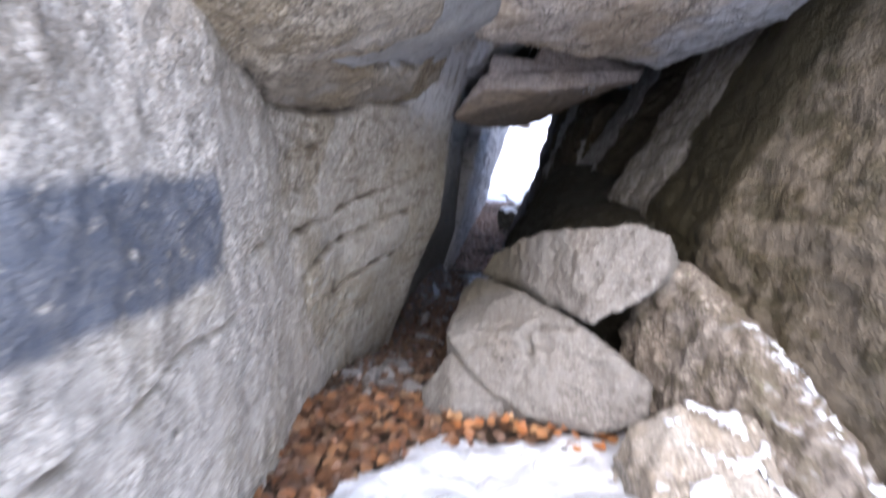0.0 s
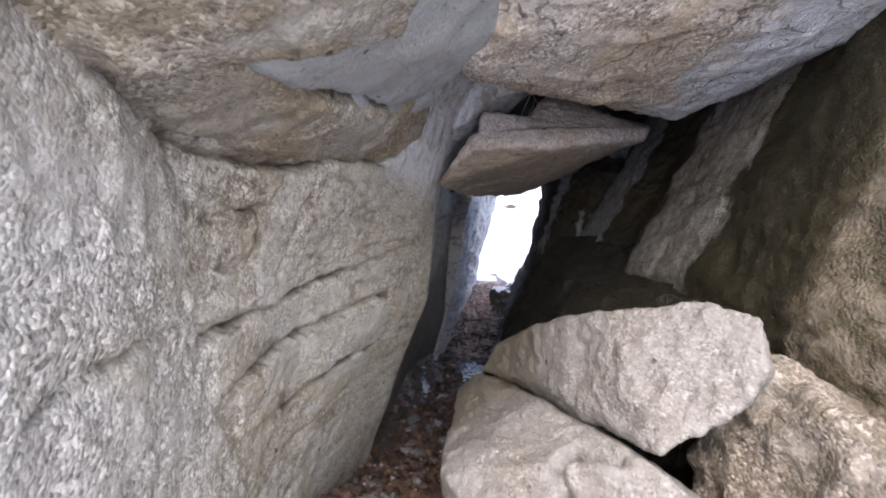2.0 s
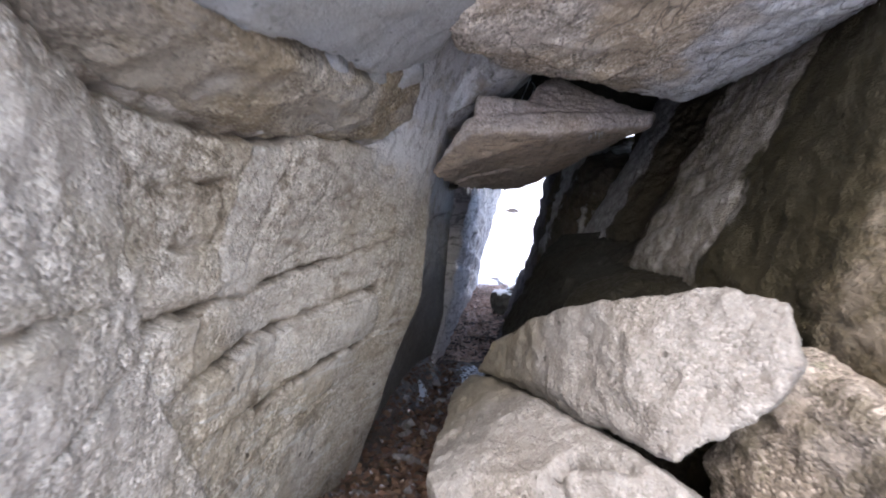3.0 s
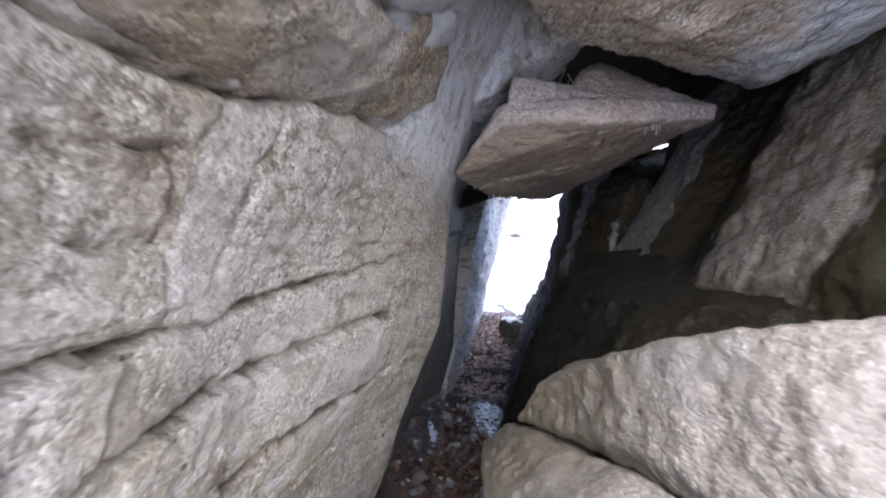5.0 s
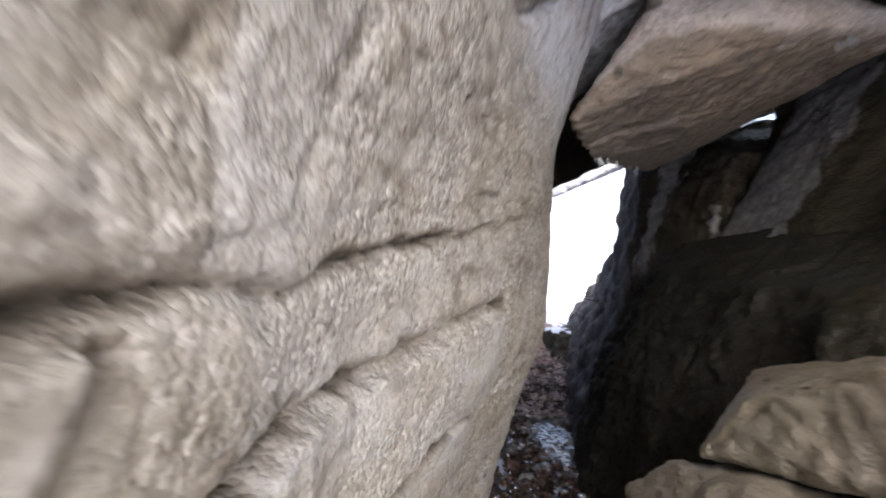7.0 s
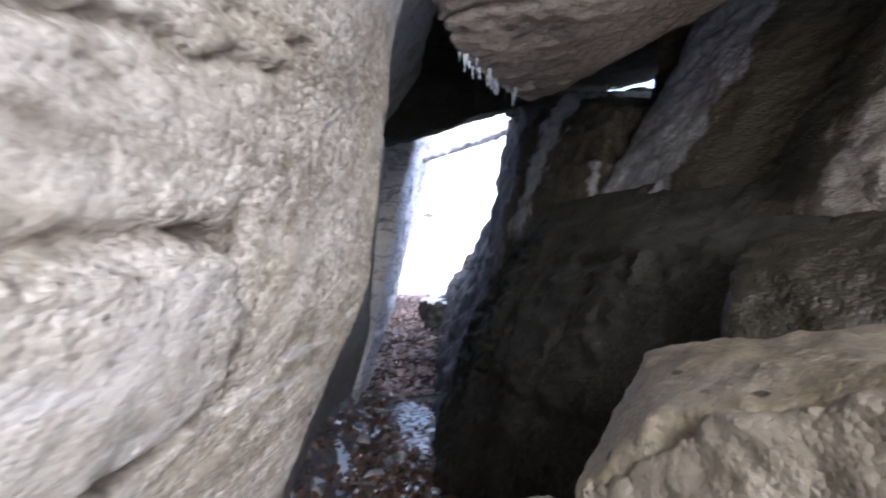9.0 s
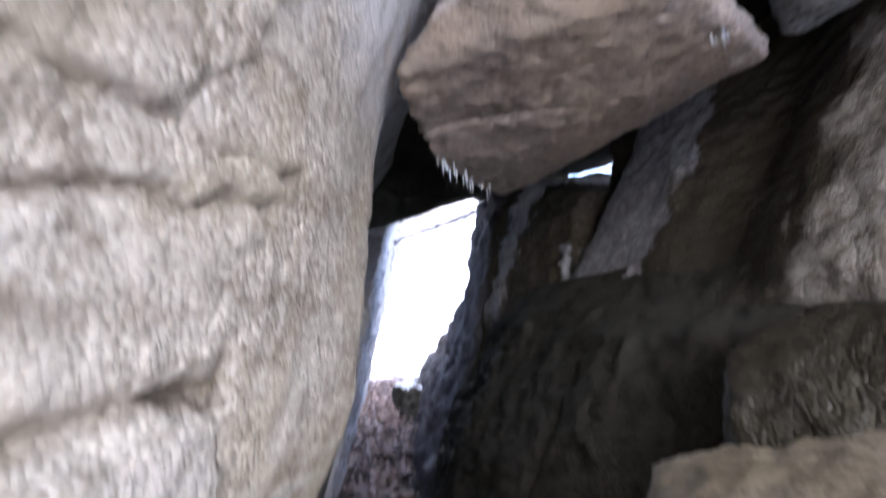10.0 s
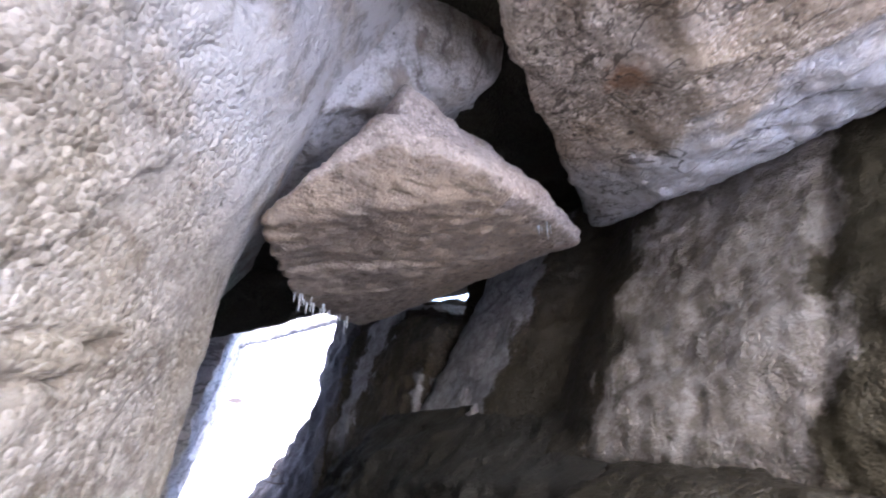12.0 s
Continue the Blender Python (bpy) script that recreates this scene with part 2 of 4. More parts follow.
def right_roof_marks(g, col):
    v = g.math("ADD", g.axis(0), g.math("MULTIPLY", g.math("SUBTRACT", g.noise(0.3, 5), 0.5), 0.9))
    col = g.mix(g.math("MULTIPLY", g.band(v, 1.45, 1.75), 0.85), col, g.mix(g.band(g.noise(0.07, 6, 0.7), 0.4, 0.62), (0.6, 0.625, 0.67), (0.42, 0.425, 0.44)))
    off = g.node("ShaderNodeVectorMath", i0=g.pos, i1=(1.05, 3.74, 2.5))
    off.operation = "DISTANCE"
    near = g.math("ADD", off.outputs["Value"], g.math("MULTIPLY", g.math("SUBTRACT", g.noise(0.08, 6, 0.7), 0.5), 0.2))
    col = g.mix(g.math("MULTIPLY", g.band(near, 0.12, 0.03), 0.7), col, (0.3, 0.14, 0.05))
    joint = g.math("ABSOLUTE", g.math("SUBTRACT", g.noise(0.35, 4, 0.55, 0.5, ((0, 0, 0.5), (1, 0.6, 1.6))), 0.5))
    return g.mix(g.math("MULTIPLY", g.band(joint, 0.012, 0.003), 0.7), col, (0.06, 0.05, 0.042))


def snow_dusting(g, col):
    up = g.node("ShaderNodeSeparateXYZ", Vector=g.node("ShaderNodeNewGeometry").outputs["Normal"]).outputs[2]
    v = g.math("ADD", up, g.math("MULTIPLY", g.math("SUBTRACT", g.noise(0.08, 5), 0.5), 1.3))
    return g.mix(g.band(v, 1.0, 1.15), col, (0.6, 0.63, 0.7))


def moss_marks(g, col):
    col = g.mix(g.math("MULTIPLY", g.band(g.noise(0.13, 6), 0.5, 0.62), 0.7), col, (0.09, 0.075, 0.05))
    col = g.mix(g.math("MULTIPLY", g.band(g.noise(0.1, 6, 0.6, 0.5), 0.6, 0.68), 0.45), col, (0.11, 0.115, 0.06))
    streak = g.math("MULTIPLY", g.band(g.axis(1), 2.3, 1.9), g.band(g.noise(0.09, 6), 0.46, 0.58))
    up = g.node("ShaderNodeSeparateXYZ", Vector=g.node("ShaderNodeNewGeometry").outputs["Normal"]).outputs[2]
    return g.mix(g.math("MULTIPLY", streak, g.math("MULTIPLY", g.band(up, 0.5, 0.8), 0.5)), col, (0.6, 0.63, 0.7))


def lintel_marks(g, col):
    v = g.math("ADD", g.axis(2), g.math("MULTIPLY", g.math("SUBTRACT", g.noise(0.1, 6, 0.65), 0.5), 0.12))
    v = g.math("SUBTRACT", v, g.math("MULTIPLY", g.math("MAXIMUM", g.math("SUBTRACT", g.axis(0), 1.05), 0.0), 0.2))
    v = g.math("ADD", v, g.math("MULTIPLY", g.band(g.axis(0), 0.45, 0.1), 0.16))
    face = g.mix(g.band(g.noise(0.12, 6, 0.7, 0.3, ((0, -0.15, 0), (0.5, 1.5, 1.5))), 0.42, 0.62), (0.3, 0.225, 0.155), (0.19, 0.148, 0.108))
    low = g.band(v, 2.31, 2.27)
    # shade of the underside, painted into the colour below z 2.2
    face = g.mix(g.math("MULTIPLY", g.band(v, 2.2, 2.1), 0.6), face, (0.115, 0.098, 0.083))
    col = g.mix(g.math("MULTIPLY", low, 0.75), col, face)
    lines = g.noise(0.035, 6, 0.7, 0.3, ((0, -0.15, 0), (0.22, 1.2, 1.6)))
    col = g.mix(g.math("MULTIPLY", g.band(lines, 0.48, 0.36), g.math("MULTIPLY", low, 0.7)), col, (0.075, 0.058, 0.042))
    return g.mix(g.math("MULTIPLY", g.band(lines, 0.58, 0.7), g.math("MULTIPLY", low, 0.5)), col, (0.36, 0.295, 0.22))


PALE, TAN, DARK = (0.4, 0.364, 0.322), (0.335, 0.29, 0.228), (0.13, 0.103, 0.078)
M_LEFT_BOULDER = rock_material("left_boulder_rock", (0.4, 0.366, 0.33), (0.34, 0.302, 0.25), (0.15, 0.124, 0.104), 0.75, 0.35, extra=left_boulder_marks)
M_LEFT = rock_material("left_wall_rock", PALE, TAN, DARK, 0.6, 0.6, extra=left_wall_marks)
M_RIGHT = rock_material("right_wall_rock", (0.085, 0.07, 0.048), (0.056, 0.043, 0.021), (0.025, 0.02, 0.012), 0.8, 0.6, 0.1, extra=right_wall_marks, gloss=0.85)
# ledge and olive colours lowered to near black, carrying the cleft's deep shade
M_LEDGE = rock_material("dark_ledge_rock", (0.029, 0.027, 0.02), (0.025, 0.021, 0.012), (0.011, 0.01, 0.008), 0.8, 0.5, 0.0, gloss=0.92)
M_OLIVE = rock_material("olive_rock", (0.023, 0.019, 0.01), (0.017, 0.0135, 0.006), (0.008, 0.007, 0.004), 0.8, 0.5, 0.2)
M_ROOF_LEFT = rock_material("roof_rock", (0.27, 0.235, 0.19), (0.225, 0.18, 0.12), (0.07, 0.053, 0.039), 0.7, 0.7, extra=cool_patches)
M_PALE_SLAB = rock_material("pale_roof_rock", (0.28, 0.283, 0.29), (0.27, 0.265, 0.255), (0.15, 0.142, 0.135), 0.2, 0.3)
def roof_drips(g, col):
    drip = g.noise(0.08, 6, 0.65, 0.5, ((0, 0, 0), (1, 1, 0.25)))
    col = g.mix(g.math("MULTIPLY", g.band(drip, 0.5, 0.62), 0.65), col, (0.13, 0.115, 0.1))
    return g.mix(g.math("MULTIPLY", g.band(g.noise(0.3, 5, 0.6, 0.4), 0.5, 0.65), 0.6), col, (0.27, 0.225, 0.17))


M_ROOF_BACK = rock_material("streaked_roof_rock", (0.52, 0.525, 0.545), (0.48, 0.46, 0.43), (0.2, 0.18, 0.16), 0.4, 0.4, extra=roof_drips)
M_ROOF_RIGHT = rock_material("right_roof_rock", (0.47, 0.42, 0.37), (0.41, 0.335, 0.25), (0.14, 0.11, 0.085), 0.8, 0.6, extra=right_roof_marks)
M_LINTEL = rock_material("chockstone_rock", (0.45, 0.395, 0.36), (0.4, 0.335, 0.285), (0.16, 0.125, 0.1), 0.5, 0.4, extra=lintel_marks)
def slab_lines(g, col):
    lines = g.noise(0.05, 6, 0.7, 0.3, ((0.3, 0.6, 0), (2.0, 0.35, 1.4)))
    col = g.mix(g.math("MULTIPLY", g.band(lines, 0.5, 0.36), 0.5), col, (0.15, 0.13, 0.12))
    back = g.math("ADD", g.axis(1), g.math("MULTIPLY", g.math("SUBTRACT", g.noise(0.25, 6, 0.65), 0.5), 0.9))
    return g.mix(g.math("MULTIPLY", g.band(back, 3.2, 3.8), 0.6), col, (0.19, 0.164, 0.115))


M_SLAB = rock_material("slab_rock", (0.188, 0.179, 0.172), (0.166, 0.152, 0.138), (0.105, 0.088, 0.075), 0.6, 0.4, extra=slab_lines)
M_SLAB_END = rock_material("slab_end_rock", (0.22, 0.194, 0.15), (0.18, 0.15, 0.1), (0.07, 0.057, 0.036), 0.35, 0.5)
M_MOSS = rock_material("brown_boulder_rock", (0.22, 0.194, 0.172), (0.155, 0.128, 0.104), (0.052, 0.042, 0.033), 0.8, 0.6, extra=moss_marks)
M_SNOWY = rock_material("snowy_rock", (0.3, 0.275, 0.25), (0.24, 0.2, 0.16), (0.1, 0.09, 0.07), 0.7, 0.4, extra=snow_dusting)
def cliff_joints(g, col):
    rows = g.math("ABSOLUTE", g.math("SUBTRACT", g.noise(0.5, 5, 0.6, 0.3, ((0, 0, 0), (0.5, 0.5, 1.6))), 0.5))
    col = g.mix(g.math("MULTIPLY", g.band(rows, 0.03, 0.006), 0.5), col, (0.035, 0.033, 0.036))
    return g.mix(g.math("MULTIPLY", g.band(g.noise(0.25, 6, 0.7), 0.55, 0.7), 0.5), col, (0.16, 0.15, 0.16))


M_CLIFF = rock_material("outer_cliff_rock", (0.58, 0.56, 0.585), (0.5, 0.48, 0.49), (0.2, 0.19, 0.195), 0.4, 0.4, extra=cliff_joints)
M_FROST = rock_material("frosted_rock", (0.45, 0.455, 0.5), (0.25, 0.25, 0.28), (0.07, 0.067, 0.07), 0.4, 0.5, extra=cliff_joints)

M_FAR_FACE = rock_material("far_face_rock", (0.11, 0.107, 0.12), (0.05, 0.047, 0.05), (0.02, 0.019, 0.02), 0.4, 0.5, extra=cliff_joints)


def ground_material():
    g = Graph("leafy_soil")
    col = g.mix(g.band(g.noise(0.3, 6), 0.4, 0.6), (0.022, 0.017, 0.013), (0.045, 0.029, 0.02))
    col = g.mix(g.math("MULTIPLY", g.band(g.noise(0.05, 6), 0.5, 0.65), 0.6), col, (0.1, 0.06, 0.036))
    g.put(g.bsdf, "Base Color", col)
    g.put(g.bsdf, "Roughness", 0.5)
    g.put(g.bsdf, "Normal", g.bump(g.noise(0.05, 6, 0.7), 0.8, 0.03))
    return g.mat


M_GROUND = ground_material()


# ---- mesh helpers ----
def finish(name, mesh, material, origin=None):
    mesh.materials.clear()
    mesh.materials.append(material)
    mesh.polygons.foreach_set("use_smooth", [True] * len(mesh.polygons))
    ob = new(name, mesh)
    if origin is not None:
        mesh.transform(Matrix.Translation(-Vector(origin)))
        ob.location = origin
    return ob


def coords(mesh):
    v = np.empty(len(mesh.vertices) * 3, np.float32)
    mesh.vertices.foreach_get("co", v)
    return v.reshape(-1, 3).astype(np.float64)


def normals(mesh):
    v = np.empty(len(mesh.vertices) * 3, np.float32)
    mesh.vertices.foreach_get("normal", v)
    return v.reshape(-1, 3).astype(np.float64)


def relax(mesh, rounds):
    v = coords(mesh)
    e = np.empty(len(mesh.edges) * 2, np.int32)
    mesh.edges.foreach_get("vertices", e)
    a, b = e.reshape(-1, 2).T
    count = np.bincount(a, minlength=len(v)) + np.bincount(b, minlength=len(v))
    for _ in range(rounds):
        s = np.zeros_like(v)
        for i in range(3):
            s[:, i] = np.bincount(a, v[b, i], len(v)) + np.bincount(b, v[a, i], len(v))
        v = 0.5 * v + 0.5 * s / np.maximum(count, 1)[:, None]
    mesh.vertices.foreach_set("co", v.astype(np.float32).ravel())
    mesh.update()


def roughen(p, seed, big=0.03, mid=0.015, fine=0.005, bed=0.0, bed_dir=(0, 0.15, 1), bed_size=0.16, fade=None):
    d = big * fbm(p, 0.55, 3, seed) + mid * ridged(p, 0.17, 3, seed + 5) + fine * fbm(p, 0.045, 3, seed + 9)
    if bed:
        n = np.array(bed_dir, float)
        n /= np.linalg.norm(n)
        s = (p @ n + 0.05 * fbm(p, 0.4, 3, seed + 3)) / bed_size
        f = s - np.floor(s)
        tier = bed * (smooth01(f / 0.75) - smooth01((f - 0.85) / 0.15)) * (0.6 + 0.4 * value_noise(p, 0.5, seed + 8))
        if fade:
            tier = tier * (1 - 0.75 * smooth01((p[:, 1] - fade) / 0.9))
        d = d + tier
    return d


def rock(name, hulls, material, label, category="boulder", voxel=0.02, soft=4, seed=1, grooves=(), kind="", group="", **relief):
    """One boulder: convex blocks fused, rounded, then roughened."""
    bm = bmesh.new()
    for pts in hulls:
        vs = [bm.verts.new(p) for p in pts]
        bmesh.ops.convex_hull(bm, input=vs)
        loose = [v for v in bm.verts if not v.link_faces]
        bmesh.ops.delete(bm, geom=loose, context="VERTS")
    bmesh.ops.recalc_face_normals(bm, faces=bm.faces)
    raw = bpy.data.meshes.new(name)
    bm.to_mesh(raw)
    bm.free()
    temp = new("temp", raw)
    mod = temp.modifiers.new("remesh", "REMESH")
    mod.mode, mod.voxel_size = "VOXEL", voxel
    dg = bpy.context.evaluated_depsgraph_get()
    mesh = bpy.data.meshes.new_from_object(temp.evaluated_get(dg))
    bpy.data.objects.remove(temp)
    bpy.data.meshes.remove(raw)
    mesh.name = name
    relax(mesh, soft)
    p, n = coords(mesh), normals(mesh)
    d = roughen(p, seed, **relief)
    for a, b, depth, width in grooves:
        d = d - depth * np.exp(-(segment(p, a, b) / width) ** 2)
    p = p + n * d[:, None]
    mesh.vertices.foreach_set("co", p.astype(np.float32).ravel())
    mesh.update()
    base = (p[:, 0].mean(), p[:, 1].mean(), p[:, 2].min())
    return tagged(finish(name, mesh, material, base), label, category, group, kind)


def segment(p, a, b):
    a, b = np.array(a, float), np.array(b, float)
    ab = b - a
    t = np.clip(((p - a) @ ab) / (ab @ ab), 0, 1)
    return np.linalg.norm(p - a - t[:, None] * ab, axis=1)


def blur(a, rounds):
    for _ in range(rounds):
        a = np.pad(a, 1, mode="edge")
        a = (a[:-2, 1:-1] + a[2:, 1:-1] + a[1:-1, :-2] + a[1:-1, 2:] + 2 * a[1:-1, 1:-1]) / 6
    return a


def loft(name, ys, rows, y_range, z_range, step, side, material, label, thickness=0.6, rounds=25, shape=None, cracks=(), panels=(), seed=1,
         category="rock wall", kind="structure", **relief):
    """A rock face x = f(y, z) from a few profiles, side +1 when it faces +x; closed behind."""
    y = np.arange(y_range[0], y_range[1] + step / 2, step)
    z = np.arange(z_range[0], z_range[1] + step / 2, step)
    levels = sorted(rows)
    at_levels = np.array([np.interp(y, ys, rows[k]) for k in levels])
    x = np.array([np.interp(z, levels, at_levels[:, i]) for i in range(len(y))]).T
    x = blur(x, rounds)
    Y, Z = np.meshgrid(y, z)
    if shape:
        x = x + shape(Y, Z)
    p = np.stack([x.ravel(), Y.ravel(), Z.ravel()], 1)
    d = roughen(p, seed, **relief)
    flat = p * np.array([0, 1, 1]) + np.stack([0 * p[:, 0], 0.018 * fbm(p, 0.14, 4, seed + 40), 0.022 * fbm(p, 0.2, 5, seed + 41, 0.6)], 1)
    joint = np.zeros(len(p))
    for y0, z0, y1, z1, depth, width, proud in cracks:
        a, b = np.array([0, y0, z0]), np.array([0, y1, z1])
        r = segment(flat, a, b)
        above = (flat - a) @ np.array([0, -(z1 - z0), y1 - y0]) / np.hypot(y1 - y0, z1 - z0)
        gap = 0.6 + 0.5 * smooth01(0.5 + 1.2 * value_noise(p, 0.13, seed + 42))
        d = d - 0.7 * depth * gap * np.exp(-np.abs(r / (0.62 * width)) ** 1.3) + 0.6 * proud * smooth01(above / 0.012) * np.exp(-(r / 0.16) ** 2)
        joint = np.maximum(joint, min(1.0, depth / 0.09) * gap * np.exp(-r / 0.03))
    for corners, proud in panels:
        c = np.array(corners)
        inside = np.full(len(p), 9.0)
        for a, b in zip(c, np.roll(c, -1, 0)):
            n2 = np.array([-(b - a)[1], (b - a)[0]]) / np.hypot(*(b - a))
            inside = np.minimum(inside, (flat[:, 1:] - a) @ n2)
        d = d + proud * smooth01(inside / 0.016 + 0.5)
    p[:, 0] += side * d
    nz, ny = x.shape
    idx = np.arange(nz * ny).reshape(nz, ny)
    quads = np.stack([idx[:-1, :-1], idx[:-1, 1:], idx[1:, 1:], idx[1:, :-1]], -1).reshape(-1, 4)
    if side < 0:
        quads = quads[:, ::-1]
    ring = np.concatenate([idx[0, :], idx[1:, -1], idx[-1, -2::-1], idx[-2:0:-1, 0]])
    back = p[ring].copy()
    back[:, 0] = (p[:, 0].min() if side > 0 else p[:, 0].max()) - side * thickness
    n0, m = len(p), len(ring)
    r1 = np.roll(np.arange(m), -1)
    sides = np.stack([ring, n0 + np.arange(m), n0 + r1, ring[r1]], -1)
    if side < 0:
        sides = sides[:, ::-1]
    cap = list(n0 + np.arange(m))
    mesh = bpy.data.meshes.new(name)
    mesh.from_pydata(np.concatenate([p, back]).tolist(), [], quads.tolist() + sides.tolist() + [cap if side < 0 else cap[::-1]])
    mesh.update()
    # joint: nearness to a crack, drives the brown stain and painted crack shade
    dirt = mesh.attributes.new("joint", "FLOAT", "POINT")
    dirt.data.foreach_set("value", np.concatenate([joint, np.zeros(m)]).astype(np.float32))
    return tagged(finish(name, mesh, material), label, category, kind=kind)


# ---- ground: one sheet ----
def ground_z(x, y):
    z = np.interp(y, (-3, 1.4, 2.3, 3.4, 4.5, 6.0, 7.6, 8.8, 9.7, 11.2, 15.0, 18.0), (0.05, 0.0, -0.1, -0.3, -0.62, -0.85, -0.92, -0.90, -0.84, -0.42, -0.02, 0.0))
    foot = np.interp(y, (5.0, 6.0, 7.6, 9.0), (-0.6, -0.52, -0.28, 0.12))
    bank = 0.42 * smooth01((foot + 0.38 - x) / 0.4) * smooth01((y - 5.0) / 1.4) * smooth01((9.1 - y) / 0.8) * (x > -1.2)
    # the slope past y 19 is added ground that fills the far opening
    return z + bank + 0.55 * np.clip(y - 19.0, 0, 60) * smooth01((y - 19.0) / 6)


def axis_steps(low, high, fine):
    mid = np.arange(low, high, fine)
    out = [high + 0.0]
    while out[-1] < 400:
        out.append(out[-1] + max(fine * 1.5, (out[-1] - high) * 0.35 + 0.05))
    under = [low - (v - high) for v in out[1:]][::-1]
    return np.array(under + list(mid) + out)


def ground_height(p):
    near = np.exp(-(np.maximum(0, np.abs(p[:, 0]) - 4) / 6) ** 2)
    return ground_z(p[:, 0], p[:, 1]) + near * (0.03 * fbm(p * (1, 1, 0), 0.5, 3, 60) + 0.02 * fbm(p * (1, 1, 0), 0.12, 3, 61))


def sheet(name, xs, ys, height, material, label, category, kind):
    X, Y = np.meshgrid(xs, ys)
    p = np.stack([X.ravel(), Y.ravel(), 0 * X.ravel()], 1)
    p[:, 2] = height(p)
    ny, nx = X.shape
    idx = np.arange(nx * ny).reshape(ny, nx)
    quads = np.stack([idx[:-1, :-1], idx[:-1, 1:], idx[1:, 1:], idx[1:, :-1]], -1).reshape(-1, 4)
    mesh = bpy.data.meshes.new(name)
    mesh.from_pydata(p.tolist(), [], quads.tolist())
    mesh.update()
    return tagged(finish(name, mesh, material), label, category, kind=kind)


def snow_height(p):
    edge = np.interp(p[:, 0], (-0.9, -0.57, -0.2, 0.0, 0.5, 1.0, 1.6), (1.45, 1.75, 2.12, 2.28, 2.3, 2.42, 2.5)) + 0.09 * fbm(p * (1, 1, 0), 0.22, 4, 70)
    # snow past y 17 is added too, to whiten the far opening
    depth = np.maximum(edge - p[:, 1], p[:, 1] - 17.0 + 0.8 * fbm(p * (1, 1, 0), 2.0, 3, 71))
    bare = smooth01((fbm(p * (1, 1, 0), 0.16, 3, 72) - 0.35) / 0.4) * (depth < 0.5)
    return ground_height(p) + np.where(depth > 0, 0.05 * smooth01(depth / 0.25) + 0.008 - 0.05 * bare, -0.05)


def snow_material():
    g = Graph("old_snow")
    col = g.mix(g.math("MULTIPLY", g.band(g.noise(0.06, 6, 0.7), 0.52, 0.66), 0.5), (0.66, 0.7, 0.78), (0.42, 0.41, 0.42))
    g.put(g.bsdf, "Base Color", col)
    g.put(g.bsdf, "Roughness", 0.6)
    g.put(g.bsdf, "Normal", g.bump(g.noise(0.04, 6, 0.6), 0.5, 0.02))
    return g.mat


M_SNOW = snow_material()
sheet("ground", axis_steps(-1.4, 3.2, 0.04), axis_steps(-0.5, 15.0, 0.05), ground_height, M_GROUND, "dark leafy soil floor running through the cleft", "ground", "structure")
sheet("snow_cover", axis_steps(-1.2, 2.2, 0.03), axis_steps(0.6, 2.7, 0.03), snow_height, M_SNOW, "thin old snow with twigs and bare spots", "snow", "stuff")

# ---- rock walls ----
LEFT_Y = (1.5, 2.6, 3.0, 3.5, 4.0, 4.5, 5.0, 5.3, 6.0, 7.6, 9.0)
LEFT_X = {
    -0.9: (-1.10, -0.98, -0.95, -0.92, -0.88, -0.80, -0.68, -0.72, -0.60, -0.36, 0.06),
    0.2: (-1.05, -0.96, -0.93, -0.88, -0.74, -0.55, -0.30, -0.36, -0.30, 0.0, 0.34),
    0.9: (-1.05, -0.97, -0.93, -0.85, -0.55, -0.27, 0.0, -0.12, -0.08, 0.09, 0.37),
    1.4: (-1.05, -0.97, -0.90, -0.76, -0.48, -0.20, 0.05, -0.08, -0.04, 0.10, 0.40),
    1.9: (-1.05, -0.92, -0.74, -0.50, -0.30, -0.05, 0.08, -0.06, -0.02, 0.13, 0.44),
    2.6: (-1.05, -0.75, -0.45, -0.20, 0.02, 0.26, 0.30, 0.24, 0.22, 0.30, 0.56),
    3.3: (-1.05, -0.50, -0.20, 0.15, 0.50, 0.75, 0.80, 0.75, 0.75, 0.80, 1.00),
}
